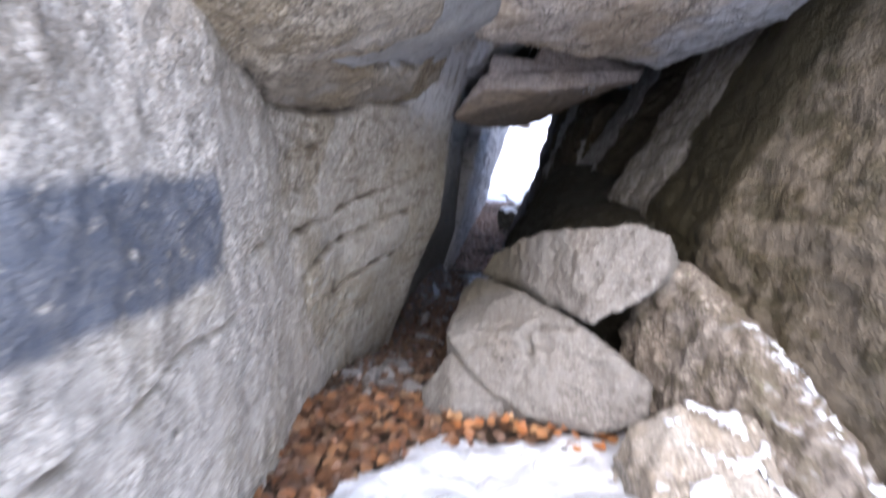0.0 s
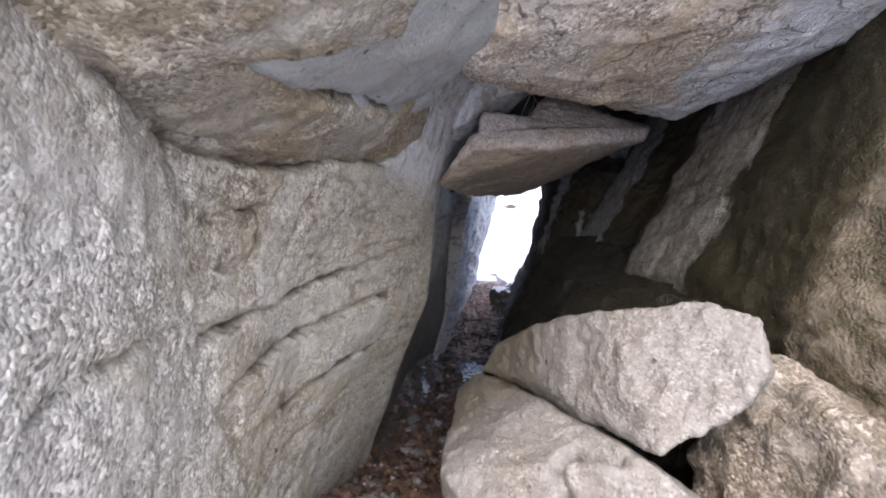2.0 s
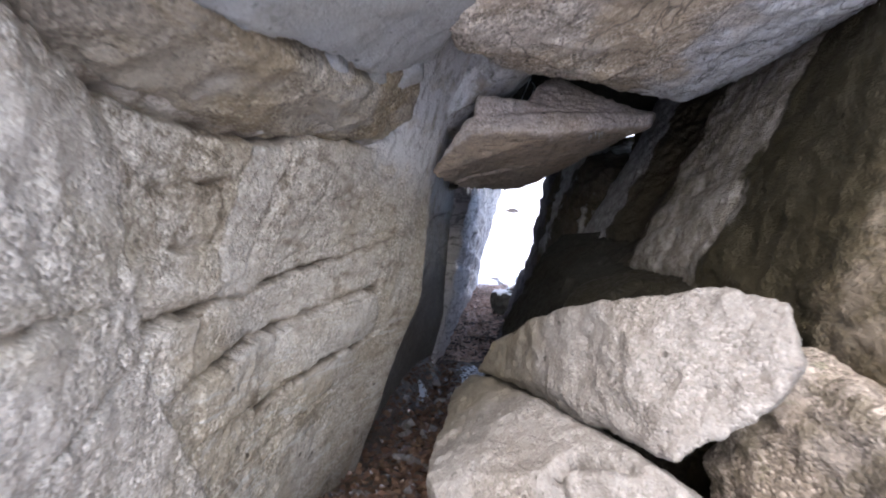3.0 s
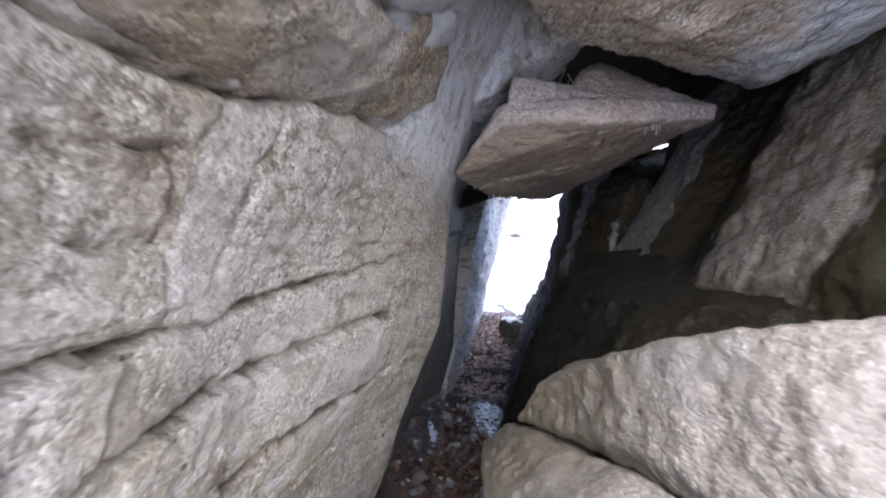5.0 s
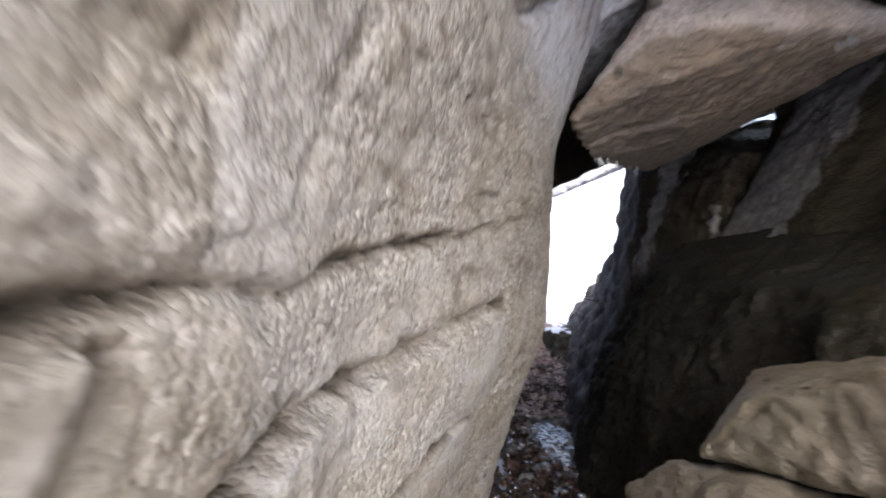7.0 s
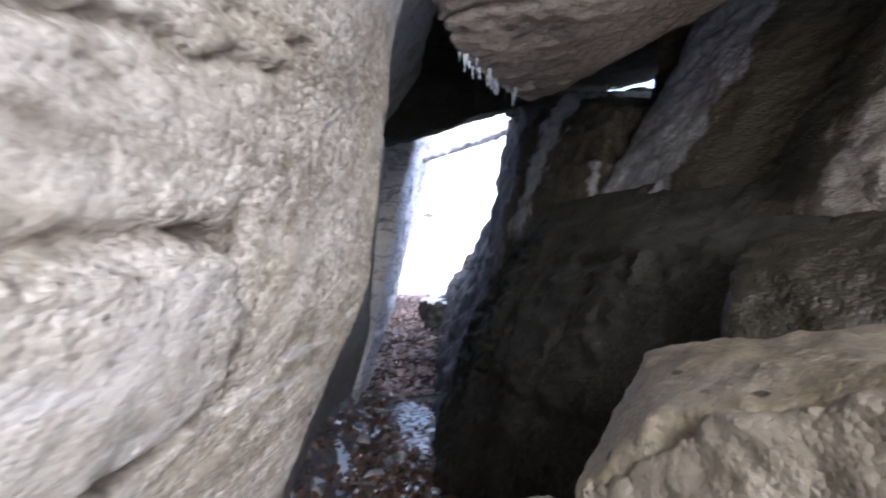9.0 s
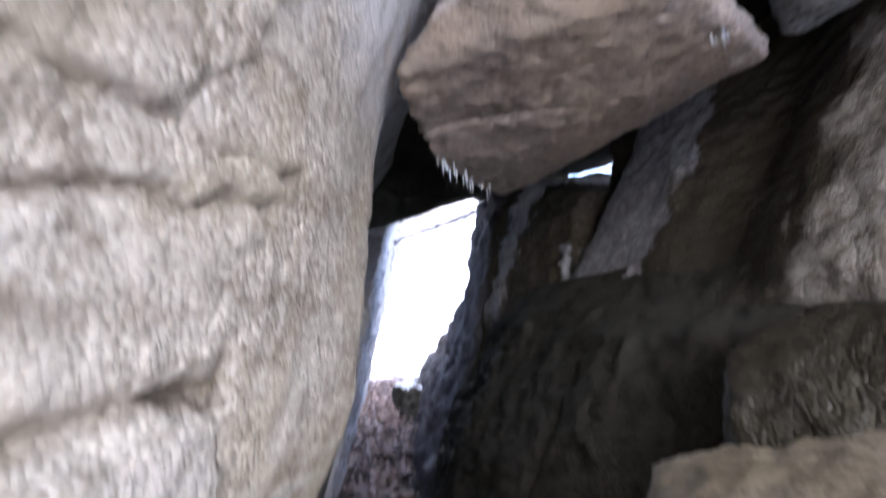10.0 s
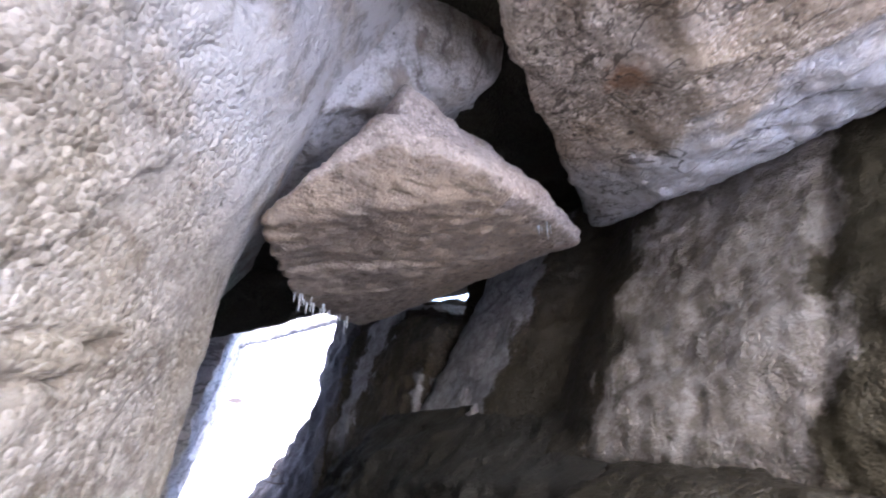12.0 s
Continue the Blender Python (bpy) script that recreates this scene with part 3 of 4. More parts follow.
LEFT_CRACKS = (
    (2.50, 1.10, 3.14, 1.14, 0.12, 0.020, 0.02), (3.14, 1.14, 3.77, 1.27, 0.11, 0.018, 0.015), (3.77, 1.27, 4.36, 1.45, 0.08, 0.016, 0.01),
    (2.75, 0.78, 3.16, 0.86, 0.12, 0.022, 0.02), (3.16, 0.86, 4.30, 1.07, 0.11, 0.019, -0.02), (3.40, 0.48, 4.47, 0.68, 0.09, 0.018, -0.015),
    (4.47, 0.68, 5.22, 0.97, 0.03, 0.015, 0.0), (2.88, 1.05, 2.76, 0.76, 0.11, 0.02, 0.0), (2.59, 1.60, 2.92, 1.66, 0.07, 0.02, 0.01),
    (3.9, 1.46, 4.42, 1.53, 0.06, 0.014, 0.01), (4.36, 0.98, 4.34, 1.12, 0.05, 0.03, 0.0),
    (2.95, 0.15, 4.2, 0.33, 0.04, 0.015, 0.01), (2.70, 1.36, 2.95, 1.40, 0.05, 0.02, 0.01), (2.92, 1.66, 2.97, 1.38, 0.04, 0.015, 0.0),
    (2.3, 1.87, 3.06, 1.9, 0.15, 0.036, 0.0), (3.06, 1.9, 3.4, 2.03, 0.15, 0.036, 0.0), (3.4, 2.03, 3.85, 2.07, 0.14, 0.036, 0.0), (3.85, 2.07, 4.05, 2.25, 0.1, 0.035, 0.0),
    (5.45, 0.25, 7.4, 0.62, 0.08, 0.03, 0.05), (5.4, 0.95, 8.6, 1.45, 0.08, 0.03, 0.05), (5.6, -0.3, 8.0, 0.05, 0.08, 0.03, 0.05), (6.3, 1.7, 8.8, 2.05, 0.07, 0.03, 0.04), (6.6, 0.6, 6.75, 1.2, 0.07, 0.03, 0.04),
    (3.3, 1.62, 3.9, 1.72, 0.02, 0.015, 0.01), (3.5, 0.86, 3.62, 0.95, 0.03, 0.02, 0.0),
)
LEFT_PANELS = (
    (((3.00, 1.20), (3.17, 1.25), (3.19, 1.93), (3.02, 1.91)), 0.014),
    (((2.50, 0.70), (2.76, 0.78), (2.87, 1.00), (2.84, 1.08), (2.50, 1.09)), 0.04),
    (((2.90, 0.52), (3.40, 0.52), (4.42, 0.71), (4.33, 1.03), (3.16, 0.83), (2.90, 0.78)), 0.035),
    (((2.45, 1.66), (2.95, 1.69), (2.99, 1.86), (2.45, 1.84)), 0.018),
    (((2.45, 1.15), (2.98, 1.18), (2.98, 1.36), (2.45, 1.33)), 0.02),
    (((3.22, 1.30), (3.72, 1.36), (4.10, 1.50), (4.2, 1.90), (3.22, 1.90)), 0.015),
)
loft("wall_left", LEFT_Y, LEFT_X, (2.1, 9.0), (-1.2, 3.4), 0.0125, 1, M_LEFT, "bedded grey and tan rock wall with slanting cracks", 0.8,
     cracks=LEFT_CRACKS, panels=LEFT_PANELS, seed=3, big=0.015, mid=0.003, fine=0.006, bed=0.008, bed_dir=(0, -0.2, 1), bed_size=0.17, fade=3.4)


def boulder_end(Y, Z):
    end = np.interp(Z, (-0.6, -0.2, 0.74, 1.26, 1.88, 3), (3.5, 3.2, 2.66, 2.47, 2.38, 2.1))
    return -0.5 * smooth01((Y - end + 0.04) / 0.13) ** 1.5


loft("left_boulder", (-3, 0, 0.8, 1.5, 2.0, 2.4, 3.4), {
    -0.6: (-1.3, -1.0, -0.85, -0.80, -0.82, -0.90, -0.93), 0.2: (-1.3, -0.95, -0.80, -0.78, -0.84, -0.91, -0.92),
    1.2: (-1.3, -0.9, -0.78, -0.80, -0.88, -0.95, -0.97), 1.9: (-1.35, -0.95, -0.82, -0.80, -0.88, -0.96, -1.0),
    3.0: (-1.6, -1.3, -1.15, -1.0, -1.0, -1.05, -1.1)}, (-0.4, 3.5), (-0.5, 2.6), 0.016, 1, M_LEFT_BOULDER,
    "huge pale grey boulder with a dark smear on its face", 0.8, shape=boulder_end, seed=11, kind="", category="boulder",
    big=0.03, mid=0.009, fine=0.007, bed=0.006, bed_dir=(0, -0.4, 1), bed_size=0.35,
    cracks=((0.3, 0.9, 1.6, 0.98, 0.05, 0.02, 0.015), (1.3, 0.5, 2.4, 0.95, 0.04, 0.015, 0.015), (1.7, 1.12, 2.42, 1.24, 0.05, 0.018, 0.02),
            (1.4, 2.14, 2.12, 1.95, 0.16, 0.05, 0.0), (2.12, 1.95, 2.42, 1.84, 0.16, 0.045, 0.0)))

RIGHT_Y = (-2, 0.5, 1.5, 2.7, 3.5, 4.4, 5.5, 6.5, 8.2)
RIGHT_X = {
    -1.0: (2.2, 2.0, 1.9, 1.75, 1.75, 1.8, 1.9, 1.95, 2.0),
    0.6: (2.2, 2.0, 1.9, 1.78, 1.78, 1.8, 1.9, 1.95, 2.0),
    1.3: (2.3, 2.1, 1.95, 1.83, 1.87, 1.88, 1.95, 2.0, 2.05),
    1.8: (2.4, 2.2, 2.1, 1.98, 2.05, 2.10, 2.15, 2.2, 2.2),
    2.4: (2.5, 2.3, 2.2, 2.08, 2.25, 2.36, 2.46, 2.5, 2.5),
    3.0: (2.7, 2.5, 2.4, 2.25, 2.5, 2.62, 2.75, 2.8, 2.8),
    4.0: (3.0, 2.8, 2.7, 2.6, 2.9, 3.0, 3.1, 3.1, 3.1),
}


def right_slots(Y, Z):
    u = Y + 0.28 * (Z - 1.9)
    high = smooth01((Z - 1.25) / 0.15)
    slot = np.exp(-((u - 5.08) / 0.3) ** 2) * 0.13 + np.exp(-((u - 6.85) / 0.2) ** 2) * 0.2 + np.exp(-((u - 3.6) / 0.05) ** 2) * 0.03
    return slot * high


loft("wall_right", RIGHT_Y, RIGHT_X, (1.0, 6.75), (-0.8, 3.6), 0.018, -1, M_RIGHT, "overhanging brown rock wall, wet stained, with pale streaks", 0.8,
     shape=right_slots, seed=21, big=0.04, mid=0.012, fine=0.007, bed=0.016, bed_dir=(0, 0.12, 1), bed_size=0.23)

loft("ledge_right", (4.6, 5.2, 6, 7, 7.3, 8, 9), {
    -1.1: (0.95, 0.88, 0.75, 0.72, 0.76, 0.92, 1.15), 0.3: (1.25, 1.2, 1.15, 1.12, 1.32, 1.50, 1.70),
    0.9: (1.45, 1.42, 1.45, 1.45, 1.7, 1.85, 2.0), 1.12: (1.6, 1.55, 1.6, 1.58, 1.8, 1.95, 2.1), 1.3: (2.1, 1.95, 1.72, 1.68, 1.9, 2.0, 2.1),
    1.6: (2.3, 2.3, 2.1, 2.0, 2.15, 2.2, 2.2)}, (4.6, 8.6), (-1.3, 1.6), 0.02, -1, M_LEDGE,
    "damp rock ledge at the foot of the wall, darkened for shade", 0.5, rounds=6, seed=31, kind="", category="boulder", big=0.05, mid=0.026, fine=0.012, bed=0.03,
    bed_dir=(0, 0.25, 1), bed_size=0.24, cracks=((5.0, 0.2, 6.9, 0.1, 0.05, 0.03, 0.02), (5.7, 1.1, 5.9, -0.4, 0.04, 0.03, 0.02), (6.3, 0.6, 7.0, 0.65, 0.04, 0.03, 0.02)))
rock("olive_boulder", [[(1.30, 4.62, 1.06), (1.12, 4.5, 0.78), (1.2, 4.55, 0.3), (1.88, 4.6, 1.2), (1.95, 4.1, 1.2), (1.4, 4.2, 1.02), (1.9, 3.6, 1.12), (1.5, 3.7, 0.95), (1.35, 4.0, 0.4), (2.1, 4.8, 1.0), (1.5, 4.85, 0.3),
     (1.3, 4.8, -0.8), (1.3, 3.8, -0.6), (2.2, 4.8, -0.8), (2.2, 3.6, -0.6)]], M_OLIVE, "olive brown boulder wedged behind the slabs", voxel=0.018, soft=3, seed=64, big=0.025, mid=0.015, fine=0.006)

def cliff_crest(Y, Z):
    top = np.interp(Y, (8.2, 9.2, 10.0, 12.0, 14.3), (3.2, 3.0, 2.0, 1.1, 0.5)) + 0.25 * np.sin(5 * Y) * np.sin(2.3 * Y + 1)
    return 1.6 * smooth01((Z - top) / 0.35)


loft("cliff_left", (8.0, 9, 14, 16), {-1: (0.0, 0.08, 1.1, 1.4), 1.0: (0.4, 0.5, 1.48, 1.8), 3.5: (0.85, 1.0, 2.12, 2.5), 6: (1.2, 1.4, 2.6, 2.9)},
     (8.9, 16), (-1, 5), 0.05, 1, M_CLIFF, "pale jointed cliff beyond the cleft in daylight", 1.0, rounds=3, seed=41, big=0.04, mid=0.03, fine=0.01,
     bed=0.05, bed_dir=(0, 0.1, 1), bed_size=0.5, cracks=tuple((y, -1, y + 0.4, 5, 0.08, 0.05, 0.06) for y in (9.1, 10.0, 11.3, 12.7)))
loft("cliff_right", (8.2, 9, 10, 12, 14.5), {-1.1: (0.95, 1.15, 1.35, 1.7, 2.3), 0.3: (1.6, 1.75, 1.95, 2.3, 2.8), 1.5: (1.95, 2.1, 2.4, 2.85, 3.4), 3.2: (2.2, 2.35, 2.7, 3.2, 3.8)},
     (8.2, 14.3), (-1.1, 3.1), 0.04, -1, M_FAR_FACE, "jagged dark rock face at the far end", 1.0, rounds=3, shape=cliff_crest, seed=43, big=0.06, mid=0.015, fine=0.01,
     bed=0.1, bed_dir=(0, 0.45, 1), bed_size=0.42)

# ---- roof and loose rocks ----
def raised(pts, top):
    return list(pts) + [(x, y, top) for x, y, _ in pts]


rock("roof_block_left", [raised([(-1.35, 1.5, 1.95), (-0.92, 1.75, 1.96), (-0.99, 2.32, 1.90), (-0.68, 3.06, 1.94), (-0.40, 3.38, 2.08), (-0.24, 3.82, 2.1), (-0.06, 4.0, 2.3), (-0.02, 3.8, 2.45),
     (-0.2, 2.9, 2.4), (-0.45, 2.6, 2.27), (-0.5, 2.05, 2.13), (-0.6, 1.6, 2.3), (-1.3, 3.2, 1.95)], 3.3)], M_ROOF_LEFT,
     "tan and grey roof boulder resting on the bedded wall", voxel=0.018, seed=51, big=0.03, mid=0.015, fine=0.007, bed=0.012, bed_dir=(-0.5, 0.2, 1), bed_size=0.14,
     grooves=(((-0.58, 2.12, 2.05), (-0.46, 2.4, 2.08), 0.07, 0.03), ((-0.46, 2.4, 2.08), (-0.38, 2.65, 2.15), 0.08, 0.035), ((-0.38, 2.65, 2.15), (-0.2, 3.2, 2.28), 0.08, 0.035), ((-0.86, 2.05, 1.97), (-0.77, 2.08, 2.02), 0.05, 0.03), ((-0.77, 2.08, 2.02), (-0.56, 2.09, 2.08), 0.04, 0.025), ((-0.56, 2.09, 2.08), (-0.44, 2.1, 2.14), 0.04, 0.025),
              ((-0.6, 2.7, 2.1), (-0.2, 3.3, 2.3), 0.03, 0.03)))
rock("pale_roof_slab", [raised([(-0.58, 2.1, 2.05), (-0.46, 2.36, 2.07), (-0.38, 2.6, 2.13), (-0.2, 3.16, 2.26), (0.1, 3.5, 2.48), (0.3, 2.7, 2.45), (0.25, 1.95, 2.47), (-0.25, 1.95, 2.3)], 3.2)], M_PALE_SLAB,
     "smooth pale grey slab wedged in the roof", voxel=0.022, seed=52, soft=3, big=0.02, mid=0.008, fine=0.002)
rock("front_roof_block", [raised([(-0.8, 1.96, 1.93), (-0.54, 2.06, 2.02), (-0.34, 2.04, 2.11), (-0.21, 2.16, 2.17), (-0.1, 2.3, 2.23), (-0.03, 2.14, 2.25), (0.0, 1.75, 2.3), (-0.5, 1.5, 2.25), (-1.1, 1.5, 2.0)], 3.1)], M_ROOF_LEFT,
     "tan weathered roof block lapping over the pale slab", voxel=0.018, seed=69, soft=3, big=0.02, mid=0.012, fine=0.006, bed=0.008, bed_dir=(-0.5, 0.2, 1), bed_size=0.12)
for k, (bx, by, bz, r) in enumerate(((-0.27, 3.28, 2.25, 0.1), (-0.1, 3.5, 2.38, 0.11), (-0.4, 2.92, 2.16, 0.08))):
    rock("wedged_roof_block", [[(bx - r, by - r, bz), (bx + r, by - 0.8 * r, bz + 0.5 * r), (bx + 1.1 * r, by + r, bz + 0.4 * r), (bx - 0.9 * r, by + 1.2 * r, bz - 0.1 * r), (bx - 0.3 * r, by, bz - 0.5 * r),
         (bx - r, by - r, bz + 3 * r), (bx + r, by - r, bz + 3 * r), (bx + r, by + r, bz + 3 * r), (bx - r, by + r, bz + 3 * r)]], M_PALE_SLAB,
         "pale angular block wedged between the roof rocks", voxel=0.012, soft=2, seed=90 + k, big=0.01, mid=0.006, fine=0.003, group="wedged roof blocks")
rock("roof_boulder_right", [raised([(0.17, 2.92, 2.42), (0.2, 3.25, 2.47), (0.3, 3.46, 2.56), (0.64, 3.95, 2.66), (1.0, 4.13, 2.69), (1.04, 3.8, 2.56), (1.9, 4.0, 2.50), (2.35, 4.75, 2.74),
     (2.6, 4.8, 2.88), (2.24, 2.9, 2.6), (0.75, 2.58, 2.47), (0.5, 1.8, 2.65), (2.5, 1.6, 2.85)], 3.7)], M_ROOF_RIGHT,
     "massive brown and blue-grey roof boulder", voxel=0.024, seed=53, big=0.03, mid=0.018, fine=0.007, bed=0.014, bed_dir=(0.2, 0.1, 1), bed_size=0.12,
     grooves=(((0.3, 2.8, 2.5), (0.47, 2.92, 2.52), 0.06, 0.03), ((0.47, 2.92, 2.52), (0.42, 3.2, 2.5), 0.05, 0.03), ((0.42, 3.2, 2.5), (0.28, 3.25, 2.52), 0.04, 0.03), ((1.84, 3.55, 2.51), (2.13, 3.4, 2.56), 0.04, 0.02)))
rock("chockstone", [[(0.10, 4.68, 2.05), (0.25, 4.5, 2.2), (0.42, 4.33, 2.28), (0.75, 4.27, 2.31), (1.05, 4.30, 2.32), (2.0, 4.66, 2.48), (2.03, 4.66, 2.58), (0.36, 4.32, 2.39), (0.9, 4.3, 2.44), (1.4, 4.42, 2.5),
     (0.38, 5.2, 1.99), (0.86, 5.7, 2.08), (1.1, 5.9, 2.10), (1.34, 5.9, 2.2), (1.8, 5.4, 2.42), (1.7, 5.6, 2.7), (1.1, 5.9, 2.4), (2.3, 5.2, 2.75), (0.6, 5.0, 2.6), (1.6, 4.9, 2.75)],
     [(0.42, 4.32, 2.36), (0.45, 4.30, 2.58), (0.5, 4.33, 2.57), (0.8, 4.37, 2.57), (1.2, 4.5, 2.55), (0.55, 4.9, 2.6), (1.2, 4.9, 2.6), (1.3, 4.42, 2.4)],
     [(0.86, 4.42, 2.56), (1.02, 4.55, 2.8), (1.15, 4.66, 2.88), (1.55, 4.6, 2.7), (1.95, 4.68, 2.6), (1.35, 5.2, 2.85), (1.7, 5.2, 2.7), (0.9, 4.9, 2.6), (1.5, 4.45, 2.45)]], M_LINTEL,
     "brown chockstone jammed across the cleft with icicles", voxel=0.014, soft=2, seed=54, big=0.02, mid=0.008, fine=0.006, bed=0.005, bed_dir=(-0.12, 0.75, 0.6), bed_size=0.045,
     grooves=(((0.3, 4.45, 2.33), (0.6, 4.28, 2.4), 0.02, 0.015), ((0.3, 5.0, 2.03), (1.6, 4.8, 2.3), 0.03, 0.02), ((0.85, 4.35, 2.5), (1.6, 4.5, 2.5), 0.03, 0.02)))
rock("blue_roof_rock", [[(0.15, 4.5, 2.45), (0.45, 4.38, 2.82), (0.75, 4.26, 2.9), (0.95, 4.32, 2.92), (1.02, 4.34, 3.1), (1.05, 4.9, 3.05), (0.85, 5.9, 3.05), (0.45, 5.8, 2.7), (0.2, 5.4, 2.4), (-0.2, 4.6, 2.5),
     (-0.2, 4.4, 3.5), (1.1, 4.2, 3.6), (1.1, 5.9, 3.6), (-0.2, 5.9, 3.5)]], M_ROOF_BACK, "streaked grey roof rock behind the chockstone", voxel=0.022, soft=2, seed=67, big=0.03, mid=0.02, fine=0.003,
     grooves=(((0.5, 4.3, 2.7), (0.75, 4.5, 3.1), 0.06, 0.03),))
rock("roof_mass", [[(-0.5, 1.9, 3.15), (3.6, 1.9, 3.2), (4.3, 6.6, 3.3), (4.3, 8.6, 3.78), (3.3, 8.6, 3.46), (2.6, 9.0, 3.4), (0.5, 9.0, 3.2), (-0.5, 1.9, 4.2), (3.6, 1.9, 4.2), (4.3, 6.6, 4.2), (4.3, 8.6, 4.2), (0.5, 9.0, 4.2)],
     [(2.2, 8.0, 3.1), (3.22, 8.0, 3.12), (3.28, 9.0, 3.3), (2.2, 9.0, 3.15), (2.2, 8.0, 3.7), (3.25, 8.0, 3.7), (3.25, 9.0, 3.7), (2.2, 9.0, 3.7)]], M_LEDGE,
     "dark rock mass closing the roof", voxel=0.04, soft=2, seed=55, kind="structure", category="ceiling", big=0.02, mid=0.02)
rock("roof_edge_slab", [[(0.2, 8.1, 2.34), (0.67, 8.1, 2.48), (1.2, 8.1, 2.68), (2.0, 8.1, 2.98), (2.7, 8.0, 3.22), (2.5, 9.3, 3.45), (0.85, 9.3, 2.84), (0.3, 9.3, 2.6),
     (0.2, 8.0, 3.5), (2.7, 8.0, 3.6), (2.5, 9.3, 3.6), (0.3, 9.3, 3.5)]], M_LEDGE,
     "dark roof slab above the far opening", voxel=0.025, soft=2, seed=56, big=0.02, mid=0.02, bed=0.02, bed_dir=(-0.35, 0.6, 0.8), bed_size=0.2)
rock("frosted_ledge", [[(1.0, 11.8, 3.0), (1.6, 11.8, 3.18), (3.3, 11.8, 3.9), (4.0, 11.8, 4.2), (0.9, 12.6, 3.6), (4.0, 12.6, 4.9), (1.0, 13.2, 3.2), (4.0, 13.2, 4.3)]], M_FROST,
     "frosted rock ledge bridging the far opening", voxel=0.03, soft=2, seed=66, big=0.03, mid=0.03, bed=0.05, bed_dir=(-0.4, -0.3, 0.9), bed_size=0.16)
rock("upper_slab", [[(0.47, 4.33, 0.43), (0.56, 4.05, 0.72), (0.73, 3.4, 1.0), (0.93, 2.98, 1.14), (1.28, 2.7, 1.25), (1.39, 2.51, 1.2), (1.36, 2.42, 1.0),
     (1.26, 2.43, 0.83), (0.99, 2.53, 0.61), (0.7, 3.28, 0.65), (1.2, 3.3, 0.5), (1.65, 2.75, 0.95), (1.1, 3.9, 0.8), (0.9, 4.25, 0.45)]], M_SLAB,
     "large pale tilted rock slab lying on another slab", voxel=0.014, soft=2, seed=57, big=0.025, mid=0.011, fine=0.007, bed=0.004, bed_dir=(0.75, 0.1, -0.6), bed_size=0.09)
rock("lower_slab", [[(0.07, 3.0, 0.31), (0.30, 4.75, 0.11), (0.45, 4.5, 0.33), (0.62, 4.4, 0.34), (0.27, 3.7, 0.28), (0.45, 3.62, 0.46), (0.66, 3.2, 0.565), (0.95, 2.6, 0.55), (1.28, 2.2, 0.38), (1.25, 2.15, 0.2), (1.04, 2.2, 0.04), (0.6, 2.45, -0.02),
     (0.3, 2.7, 0.1), (1.35, 2.9, 0.2), (1.0, 4.5, 0.2), (0.9, 4.8, -0.5), (0.45, 4.9, -0.5), (0.2, 3.2, -0.3), (1.2, 2.6, -0.2), (0.5, 2.8, -0.3)]], M_SLAB,
     "pale rock slab with a curved ledge on top", voxel=0.012, soft=2, seed=58, big=0.02, mid=0.012, fine=0.006,
     grooves=(((0.62, 2.76, 0.44), (0.63, 2.66, 0.35), 0.08, 0.026), ((0.63, 2.66, 0.35), (0.64, 2.59, 0.21), 0.06, 0.024), ((0.62, 2.76, 0.44), (0.71, 2.79, 0.49), 0.08, 0.026),
              ((0.71, 2.79, 0.49), (0.87, 2.65, 0.52), 0.06, 0.024), ((0.70, 2.68, 0.42), (1.0, 2.42, 0.35), 0.035, 0.05), ((1.0, 2.42, 0.35), (1.2, 2.27, 0.38), 0.03, 0.04)))
rock("slab_end_block", [[(0.47, 4.34, 0.42), (0.90, 4.62, 0.72), (1.4, 4.45, 0.84), (0.56, 4.17, 0.68), (0.72, 3.8, 0.82), (1.35, 3.7, 0.9), (1.0, 4.35, 0.3), (1.5, 4.0, 0.4), (0.7, 4.55, 0.35)]], M_SLAB_END,
     "brownish block at the thin end of the slab", voxel=0.014, soft=2, seed=68, big=0.02, mid=0.008, fine=0.004)
rock("rock_wedge", [[(-0.09, 2.9, -0.11), (0.12, 3.0, 0.17), (0.47, 2.6, 0.0), (0.12, 2.58, -0.07), (-0.05, 2.65, -0.25), (0.4, 3.1, -0.3), (0.5, 2.55, -0.25), (-0.05, 3.1, -0.3)]], M_SLAB,
     "small pale rock wedge beside the slab", voxel=0.014, soft=2, seed=59, big=0.01, mid=0.008, fine=0.004)
rock("brown_boulder", [[(1.49, 2.65, 0.95), (1.35, 2.9, 0.48), (1.48, 2.98, 0.38), (1.67, 2.04, 0.75), (1.8, 1.6, 0.42), (1.82, 1.2, 0.16), (1.75, 2.75, 0.9), (1.85, 2.1, 0.62), (2.0, 1.5, 0.28), (2.05, 1.2, 0.08),
     (1.3, 2.7, -0.3), (1.55, 1.6, -0.2), (2.3, 3.2, -0.3), (2.3, 1.2, -0.2), (1.8, 1.1, -0.2)]], M_MOSS,
     "brown mossy boulder sloping beside the slabs", voxel=0.018, seed=60, big=0.04, mid=0.025, fine=0.008)
rock("snowy_rock", [[(1.22, 1.9, 0.43), (1.02, 1.95, 0.25), (0.97, 1.6, 0.2), (1.5, 1.7, 0.3), (1.55, 1.4, 0.15), (1.1, 1.3, 0.0), (1.6, 1.9, 0.35),
     (0.95, 2.0, -0.2), (1.0, 1.2, -0.2), (1.7, 1.3, -0.2), (1.7, 2.0, -0.2)]], M_SNOWY,
     "grey rock dusted with snow", voxel=0.018, seed=61, big=0.03, mid=0.02, fine=0.006)

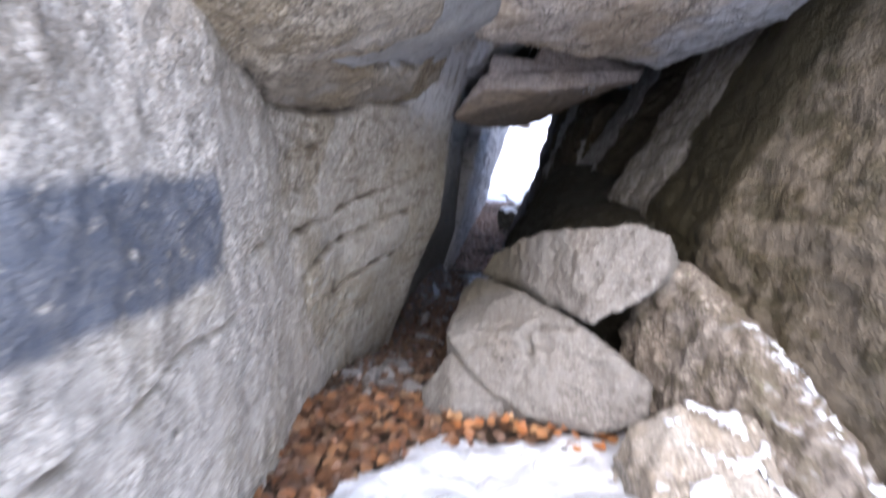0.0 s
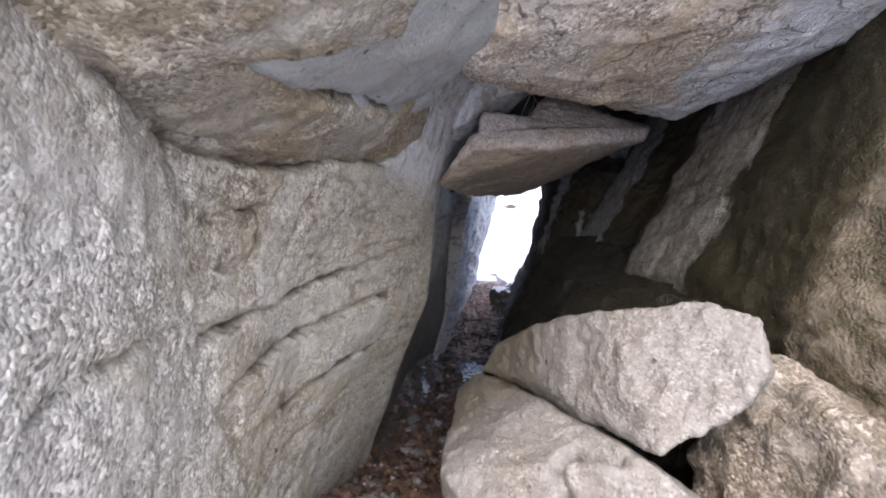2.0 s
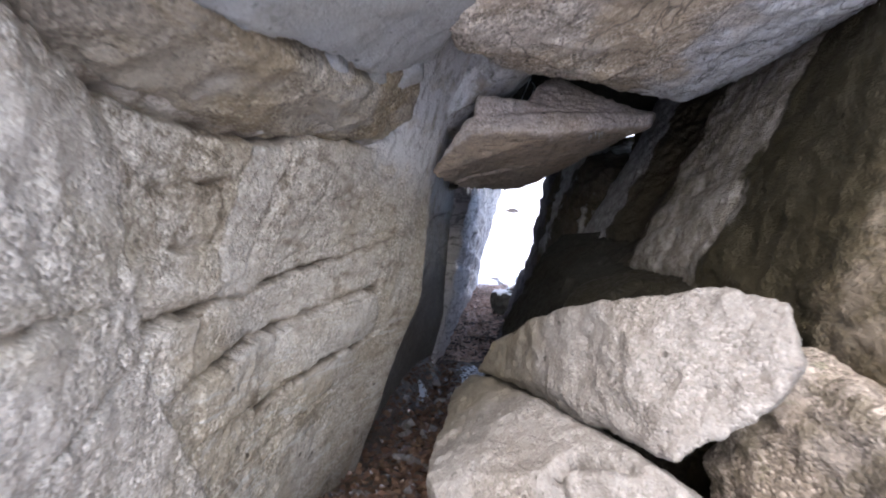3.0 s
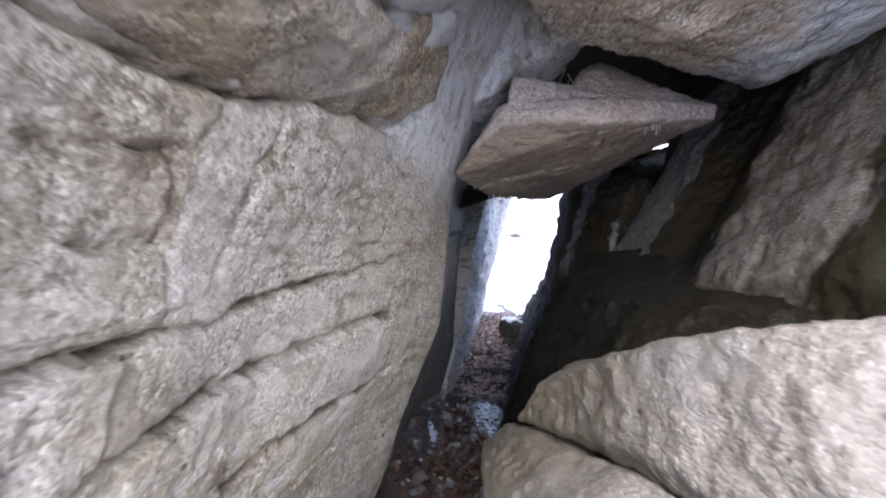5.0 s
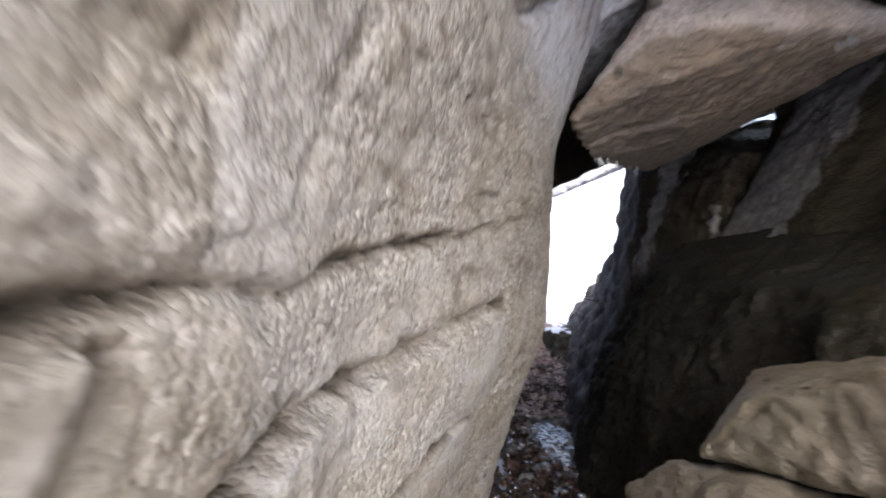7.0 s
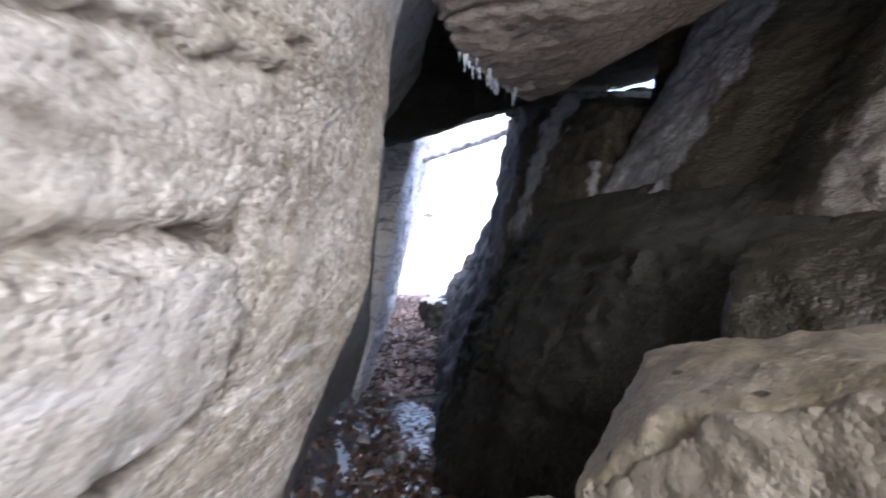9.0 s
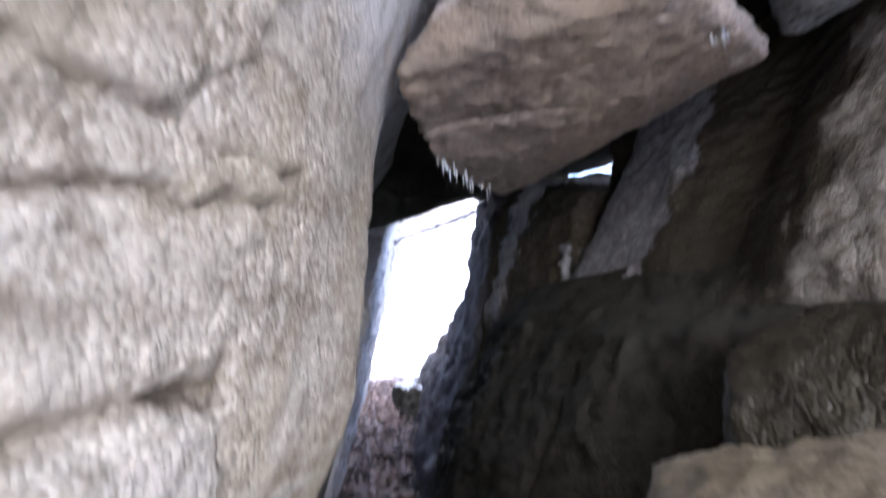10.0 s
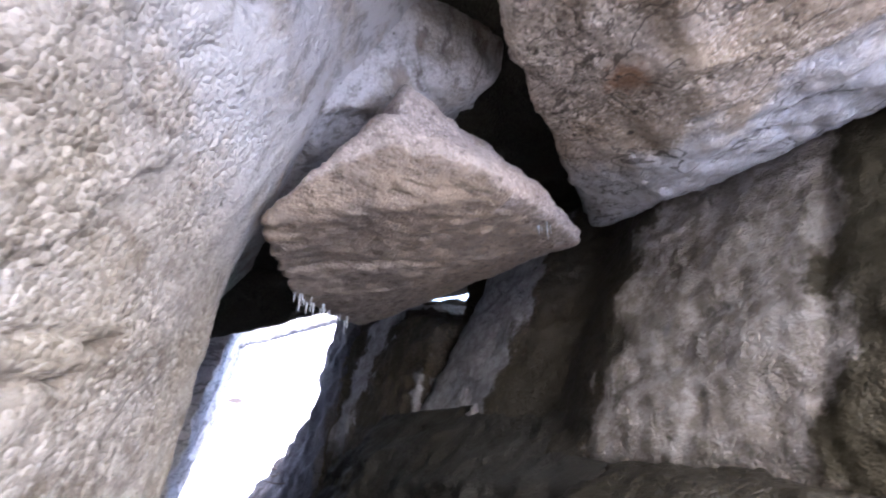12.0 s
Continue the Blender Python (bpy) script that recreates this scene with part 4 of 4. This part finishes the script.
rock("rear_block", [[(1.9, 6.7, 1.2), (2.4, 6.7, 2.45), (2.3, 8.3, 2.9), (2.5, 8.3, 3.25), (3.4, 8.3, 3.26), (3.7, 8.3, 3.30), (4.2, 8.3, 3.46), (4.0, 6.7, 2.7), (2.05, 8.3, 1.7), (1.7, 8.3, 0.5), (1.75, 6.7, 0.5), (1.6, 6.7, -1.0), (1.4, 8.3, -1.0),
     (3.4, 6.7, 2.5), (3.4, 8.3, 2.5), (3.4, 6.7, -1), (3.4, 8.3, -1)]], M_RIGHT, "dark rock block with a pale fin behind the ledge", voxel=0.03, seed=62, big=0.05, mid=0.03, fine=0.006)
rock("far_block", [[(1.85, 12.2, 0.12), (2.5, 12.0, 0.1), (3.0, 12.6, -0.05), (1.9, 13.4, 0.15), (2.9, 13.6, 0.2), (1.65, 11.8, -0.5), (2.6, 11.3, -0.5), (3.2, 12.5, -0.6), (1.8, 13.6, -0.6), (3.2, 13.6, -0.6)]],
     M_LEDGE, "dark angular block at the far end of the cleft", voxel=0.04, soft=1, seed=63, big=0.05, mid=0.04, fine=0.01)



# ---- snow lying on rocks ----
def snow_cap(parent, low, high, steep, seed, thick=0.025):
    """Snow on the upward faces of a rock, within a box of the world."""
    mesh = parent.data
    p, n = coords(mesh) + np.array(parent.location), normals(mesh)
    ok = np.all((p > low) & (p < high), axis=1)
    edge = n[:, 2] - steep + 0.28 * fbm(p, 0.12, 3, seed)
    edge = np.where(ok, edge, -1)
    faces = [tuple(f.vertices) for f in mesh.polygons if all(edge[v] > 0 for v in f.vertices)]
    used = sorted({v for f in faces for v in f})
    if not faces:
        return None
    new_index = {v: i for i, v in enumerate(used)}
    e = edge[used]
    top = p[used] + np.array((0, 0, 1)) * (thick * smooth01(e / 0.2) + 0.004)[:, None] - np.array(parent.location)
    cap = bpy.data.meshes.new("snow_cap")
    cap.from_pydata(top.tolist(), [], [tuple(new_index[v] for v in f) for f in faces])
    cap.update()
    ob = finish("snow_cap", cap, M_SNOW)
    ob.parent = parent
    return tagged(ob, "thin patchy snow", kind="stuff")


snow_cap(bpy.data.objects["snowy_rock"], (1.05, 1.2, 0.0), (1.6, 1.95, 0.6), 0.92, 90)
snow_cap(bpy.data.objects["brown_boulder"], (1.6, 1.15, 0.2), (1.95, 2.15, 0.8), 0.8, 91, 0.012)
snow_cap(bpy.data.objects["far_block"], (1.5, 11.0, -0.2), (2.4, 13.5, 0.5), 0.75, 92, 0.03)

# ---- leaves ----
def leaf_material(name, gloss, shade=1.0, grey=0.0, pale=(0.3, 0.235, 0.21)):
    g = Graph(name)
    ramp = g.node("ShaderNodeValToRGB", Fac=g.n["Geometry"].outputs["Random Per Island"])
    el = ramp.color_ramp.elements
    el[0].color, el[1].color = (0.10, 0.045, 0.02, 1), (0.5, 0.3, 0.15, 1)
    for at, c in ((0.3, (0.22, 0.09, 0.035, 1)), (0.55, (0.34, 0.13, 0.06, 1)), (0.8, (0.4, 0.22, 0.11, 1))):
        el.new(at).color = c
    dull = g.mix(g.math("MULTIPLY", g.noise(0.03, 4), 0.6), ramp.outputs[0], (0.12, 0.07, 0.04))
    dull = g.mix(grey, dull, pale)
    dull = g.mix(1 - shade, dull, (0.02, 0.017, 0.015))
    g.put(g.bsdf, "Base Color", dull)
    g.put(g.bsdf, "Roughness", gloss)
    return g.mat


# far leaves are paled so their colour carries the sky light at the exit
M_LEAF_FAR = leaf_material("daylit_russet_leaf", 0.3, 1.0, 0.6, (0.5, 0.4, 0.37))
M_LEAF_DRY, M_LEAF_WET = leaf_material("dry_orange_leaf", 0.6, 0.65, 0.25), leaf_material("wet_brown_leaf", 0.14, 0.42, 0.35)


def leaf_shape(length, width, curl):
    """A pointed oval, folded along its middle rib and curled: vertices and faces."""
    t = np.array([0, 0.25, 0.55, 0.82, 1.0])
    w = np.array([0.05, 0.85, 1.0, 0.6, 0.03]) * width / 2
    x = (t - 0.5) * length
    z = curl * length * (t - 0.5) ** 2 * 2
    fold = 0.14 * w
    v = np.concatenate([np.stack([x, -w, z + fold], 1), np.stack([x, 0 * x, z], 1), np.stack([x, w, z + fold], 1)])
    faces = [(i, i + 1, i + 6, i + 5) for i in range(4)] + [(i + 5, i + 6, i + 11, i + 10) for i in range(4)]
    return v, faces


def leaf_litter(name, count, place, material, label, size, lift, rng):
    verts, faces, n = [], [], 0
    for _ in range(count):
        x, y = place(rng)
        size_now = size * rng.uniform(0.65, 1.25)
        v, f = leaf_shape(size_now, size_now * rng.uniform(0.55, 0.9), rng.uniform(-0.5, 0.6))
        r = np.array(Euler((rng.gauss(0, 0.35), rng.gauss(0, 0.35), rng.uniform(0, 6.28))).to_matrix())
        z = float(ground_height(np.array([[x, y, 0.0]]))[0])
        v = v @ r.T + (x, y, z + rng.uniform(0.006, lift))
        verts.extend(v.tolist())
        faces.extend([tuple(i + n for i in q) for q in f])
        n += len(v)
    mesh = bpy.data.meshes.new(name)
    mesh.from_pydata(verts, [], faces)
    mesh.update()
    return tagged(finish(name, mesh, material), label, "leaves", kind="stuff")


def near_spot(rng):
    while True:
        x, y = rng.uniform(-1.0, 0.75), rng.uniform(1.5, 3.0)
        edge = float(np.interp(x, (-0.9, -0.57, -0.2, 0.0, 0.5, 1.0), (1.4, 1.7, 2.05, 2.2, 2.25, 2.3)))
        if y > edge and (x < -0.25 - 0.12 * (y - 2) or rng.random() < 0.45):
            return x, y


def cleft_spot(rng):
    y = rng.uniform(2.9, 9.2)
    mid = float(np.interp(y, (3, 4.5, 6, 7.6, 9), (-0.35, -0.15, 0.08, 0.35, 0.7)))
    x = mid + rng.gauss(0, 0.33)
    if ((x - 0.8) / 0.28) ** 2 + ((y - 8.55) / 0.9) ** 2 < 1 and rng.random() < 0.93:
        return cleft_spot(rng)
    return x, y


def far_spot(rng):
    y = rng.uniform(9.3, 17)
    return 0.75 + 0.19 * (y - 9) + rng.gauss(0, 0.4), y


litter = leaf_litter("orange_leaf_litter", 700, near_spot, M_LEAF_DRY, "heaped dry orange beech leaves at the foot of the rocks", 0.085, 0.03, random.Random(5))
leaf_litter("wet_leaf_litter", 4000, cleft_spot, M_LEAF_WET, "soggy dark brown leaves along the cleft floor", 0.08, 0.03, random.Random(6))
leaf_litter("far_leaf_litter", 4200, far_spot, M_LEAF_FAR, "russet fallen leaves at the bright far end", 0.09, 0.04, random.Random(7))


def fallen_leaf(x, y, z, length, rx, ry, rz, bend):
    v, f = leaf_shape(length, length * 0.65, bend)
    mesh = bpy.data.meshes.new("fallen_leaf")
    mesh.from_pydata(v.tolist(), [], f)
    ob = finish("fallen_leaf", mesh, M_LEAF_SINGLE)
    ob.matrix_world = pose(x, y, z, rx, ry, rz)
    return tagged(ob, "curled bright orange leaf lying beside the slab", "leaf", group="loose orange leaves")


def single_leaf_material():
    g = Graph("orange_leaf")
    rnd = g.node("ShaderNodeObjectInfo").outputs["Random"]
    col = g.mix(rnd, (0.45, 0.17, 0.06), (0.42, 0.25, 0.13))
    g.put(g.bsdf, "Base Color", g.mix(g.math("MULTIPLY", g.noise(0.02), 0.5), col, (0.2, 0.09, 0.04)))
    g.put(g.bsdf, "Roughness", 0.55)
    return g.mat


M_LEAF_SINGLE = single_leaf_material()


def litter_leaf_material():
    g = Graph("mixed_dry_leaf")
    ramp = g.node("ShaderNodeValToRGB", Fac=g.node("ShaderNodeObjectInfo").outputs["Random"])
    el = ramp.color_ramp.elements
    el[0].color, el[1].color = (0.06, 0.033, 0.02, 1), (0.34, 0.2, 0.12, 1)
    for at, c in ((0.35, (0.17, 0.075, 0.035, 1)), (0.6, (0.3, 0.12, 0.05, 1)), (0.8, (0.36, 0.18, 0.085, 1))):
        el.new(at).color = c
    g.put(g.bsdf, "Base Color", g.mix(g.math("MULTIPLY", g.noise(0.025, 4), 0.6), ramp.outputs[0], (0.13, 0.07, 0.04)))
    g.put(g.bsdf, "Roughness", 0.5)
    return g.mat


M_LITTER = litter_leaf_material()
pile_rng = random.Random(15)
shapes = []
for k in range(8):
    v, f = leaf_shape(1.0, pile_rng.uniform(0.6, 0.95), pile_rng.uniform(-0.4, 0.4))
    mesh = bpy.data.meshes.new("leaf")
    mesh.from_pydata(v.tolist(), [], f)
    mesh.materials.append(M_LITTER)
    shapes.append(mesh)
for k in range(280):
    lx, ly = near_spot(pile_rng)
    lz = float(ground_height(np.array([[lx, ly, 0.0]]))[0]) + pile_rng.uniform(0.025, 0.05)
    ob = new("leaf", shapes[k % 8])
    ob.parent = litter
    ob.matrix_world = pose(lx, ly, lz, pile_rng.gauss(0, 17), pile_rng.gauss(0, 17), pile_rng.uniform(0, 360)) @ Matrix.Scale(pile_rng.uniform(0.065, 0.12), 4)
leaf_rng = random.Random(9)
for k in range(34):
    lx = leaf_rng.uniform(0.05, 1.1)
    ly = 2.52 - 0.28 * lx + leaf_rng.gauss(0, 0.07)
    lz = float(ground_height(np.array([[lx, ly, 0.0]]))[0]) + 0.075
    fallen_leaf(lx, ly, lz, leaf_rng.uniform(0.06, 0.1), leaf_rng.gauss(0, 20), leaf_rng.gauss(0, 20), leaf_rng.uniform(0, 360), leaf_rng.uniform(0, 0.8))

# ---- stones on the floor ----
M_STONE = rock_material("wet_stone", (0.2, 0.19, 0.19), (0.14, 0.11, 0.09), (0.05, 0.045, 0.04), 0.3, 0.4, 0.4, gloss=0.45)
stone = rock("floor_stone", [[(-0.1, -0.06, 0), (0.1, -0.05, 0), (0.09, 0.07, 0), (-0.08, 0.08, 0), (-0.06, -0.03, 0.07), (0.07, 0.0, 0.08), (0.0, 0.05, 0.06)]], M_STONE,
             "small dark wet stone on the leafy floor", "stone", voxel=0.008, soft=3, seed=80, group="floor stones", big=0.004, mid=0.004, fine=0.001)
stone_rng = random.Random(12)
spots = [(-0.72, 3.3), (-0.55, 3.15), (-0.45, 3.4), (-0.62, 3.55), (-0.3, 3.5), (-0.78, 3.0)]
spots += [cleft_spot(stone_rng) for _ in range(44)]
for k, (sx, sy) in enumerate(spots):
    sz = float(ground_height(np.array([[sx, sy, 0.0]]))[0])
    m = pose(sx, sy, sz - 0.015, stone_rng.gauss(0, 8), stone_rng.gauss(0, 8), stone_rng.uniform(0, 360))
    ob = stone if k == 0 else copy_thing(stone, m)
    ob.matrix_world = m
    ob.scale = [stone_rng.uniform(0.6, 1.3)] * 3

# ---- ice ----
def ice_material():
    g = Graph("ice")
    g.put(g.bsdf, "Base Color", g.mix(g.band(g.noise(0.08, 5), 0.42, 0.6), (0.6, 0.66, 0.78), (0.06, 0.07, 0.1)))
    g.put(g.bsdf, "Roughness", 0.14)
    g.put(g.bsdf, "Normal", g.bump(g.noise(0.05, 5), 0.8, 0.03))
    return g.mat


M_ICE = ice_material()


def ice_patch(cx, cy, rx, ry):
    bm = bmesh.new()
    z0 = float(ground_height(np.array([[cx, cy, 0.0]]))[0]) + 0.045
    rim, n = [], 36
    for k in range(n):
        a = 2 * math.pi * k / n
        w = 1 + 0.18 * math.sin(3 * a + 1) + 0.1 * math.sin(7 * a) + 0.05 * math.sin(11 * a + 2)
        rim.append(bm.verts.new((rx * w * math.cos(a), ry * w * math.sin(a), 0)))
    top = bm.faces.new(rim)
    out = bmesh.ops.extrude_face_region(bm, geom=[top])
    for v in out["geom"]:
        if isinstance(v, bmesh.types.BMVert):
            v.co.z -= 0.08
            v.co.x *= 1.1
            v.co.y *= 1.1
    bmesh.ops.recalc_face_normals(bm, faces=bm.faces)
    mesh = bpy.data.meshes.new("ice_patch")
    bm.to_mesh(mesh)
    bm.free()
    ob = new("ice_patch", mesh)
    mesh.materials.append(M_ICE)
    ob.location = (cx, cy, z0)
    return tagged(ob, "bluish frozen puddle among wet leaves", "ice")


ice_patch(0.8, 8.55, 0.24, 0.8)


def icicle_material():
    g = Graph("clear_ice")
    g.put(g.bsdf, "Base Color", (0.85, 0.9, 0.95, 1))
    g.put(g.bsdf, "Roughness", 0.15)
    g.put(g.bsdf, "Transmission Weight", 0.5)
    g.put(g.bsdf, "IOR", 1.31)
    return g.mat


M_ICICLE = icicle_material()
chock = bpy.data.objects["chockstone"]
ice_rng = random.Random(4)


def icicle(x, y, z, length, radius, parent):
    bm = bmesh.new()
    bmesh.ops.create_cone(bm, cap_ends=True, segments=7, radius1=radius, radius2=radius * 0.25, depth=length)
    for v in bm.verts:
        k = (v.co.z + length / 2) / length
        v.co.x += 0.15 * radius * math.sin(9 * k)
        v.co.z = -v.co.z - length / 2
    bmesh.ops.recalc_face_normals(bm, faces=bm.faces)
    mesh = bpy.data.meshes.new("icicle")
    bm.to_mesh(mesh)
    bm.free()
    mesh.materials.append(M_ICICLE)
    ob = new("icicle", mesh)
    ob.parent = parent
    ob.location = Vector((x, y, z)) - parent.location
    return ob


bpy.context.view_layer.update()
dg = bpy.context.evaluated_depsgraph_get()


def hang(x, y, length, radius):
    """An icicle from the underside of the chockstone above (x, y)."""
    hit, place, _, _ = chock.ray_cast(Vector((x, y, 0.5)) - chock.location, Vector((0, 0, 1)))
    if hit:
        icicle(x, y, place.z + chock.location.z + 0.01, length, radius, chock)


for k in range(22):
    f = k / 21
    hang(0.41 + 0.5 * f + ice_rng.gauss(0, 0.012), 5.2 + 0.52 * f + ice_rng.gauss(0, 0.02), ice_rng.uniform(0.03, 0.1), ice_rng.uniform(0.004, 0.008))
for k in range(6):
    hang(1.4 + 0.022 * k, 4.5 + ice_rng.gauss(0, 0.015), ice_rng.uniform(0.04, 0.11), 0.005)


# ---- twigs ----
def twig(name, points, radius, color_mat, label):
    cu = bpy.data.curves.new(name, "CURVE")
    cu.dimensions, cu.bevel_depth, cu.bevel_resolution = "3D", radius, 1
    sp = cu.splines.new("POLY")
    sp.points.add(len(points) - 1)
    for q, (p, r) in zip(sp.points, points):
        q.co, q.radius = (*p, 1), r
    temp = bpy.data.objects.new("temp", cu)
    scene.collection.objects.link(temp)
    mesh = bpy.data.meshes.new_from_object(temp.evaluated_get(bpy.context.evaluated_depsgraph_get()))
    bpy.data.objects.remove(temp)
    mesh.materials.clear()
    mesh.materials.append(color_mat)
    return tagged(new(name, mesh), label, "twig", group="twigs")


def bark():
    g = Graph("twig_bark")
    g.put(g.bsdf, "Base Color", g.mix(g.noise(0.02), (0.05, 0.04, 0.03), (0.13, 0.1, 0.08)))
    g.put(g.bsdf, "Roughness", 0.8)
    return g.mat


M_TWIG = bark()
tw = random.Random(21)
for k in range(16):
    x, y, a = tw.uniform(-0.4, 1.0), tw.uniform(1.6, 2.3), tw.uniform(0, 6.28)
    pts, n = [], 7
    length = tw.uniform(0.12, 0.3)
    for i in range(n):
        f = i / (n - 1)
        px_, py_ = x + f * length * math.cos(a + 0.6 * f), y + f * length * math.sin(a + 0.6 * f)
        zz = float(snow_height(np.array([[px_, py_, 0.0]]))[0])
        pts.append(((px_, py_, zz + 0.006 + 0.01 * math.sin(5 * f)), 1 - 0.7 * f))
    twig("twig", pts, 0.0028, M_TWIG, "thin dark twig lying on the snow")

for k in range(5):
    bx, by, bz = 1.02 + 0.03 * k, 5.0 + 0.05 * k, 3.02 - 0.03 * k
    pts = [((bx + 0.05 * i * (1 if k % 2 else -0.4), by + 0.02 * i, bz - 0.05 * i + 0.015 * math.sin(3 * i + k)), 1 - 0.12 * i) for i in range(6)]
    twig("frosted_twig", pts, 0.007, M_ICICLE, "ice-coated twig hanging behind the chockstone")
for k in range(9):
    y0 = tw.uniform(9.5, 13.5)
    x0, z0 = 1.9 + 0.13 * (y0 - 9) + tw.uniform(-0.1, 0.2), tw.uniform(-0.2, 1.2)
    a, up = tw.uniform(-0.6, 0.6), tw.uniform(-0.1, 0.5)
    pts = [((x0 - 0.1 * i * math.cos(a) + 0.3, y0 + 0.1 * i * math.sin(a), z0 + 0.05 * i * up + 0.02 * math.sin(2 * i)), 1 - 0.12 * i) for i in range(7)]
    twig("branch_end", pts, 0.012, M_TWIG, "bare branch end sticking out of the far rocks")
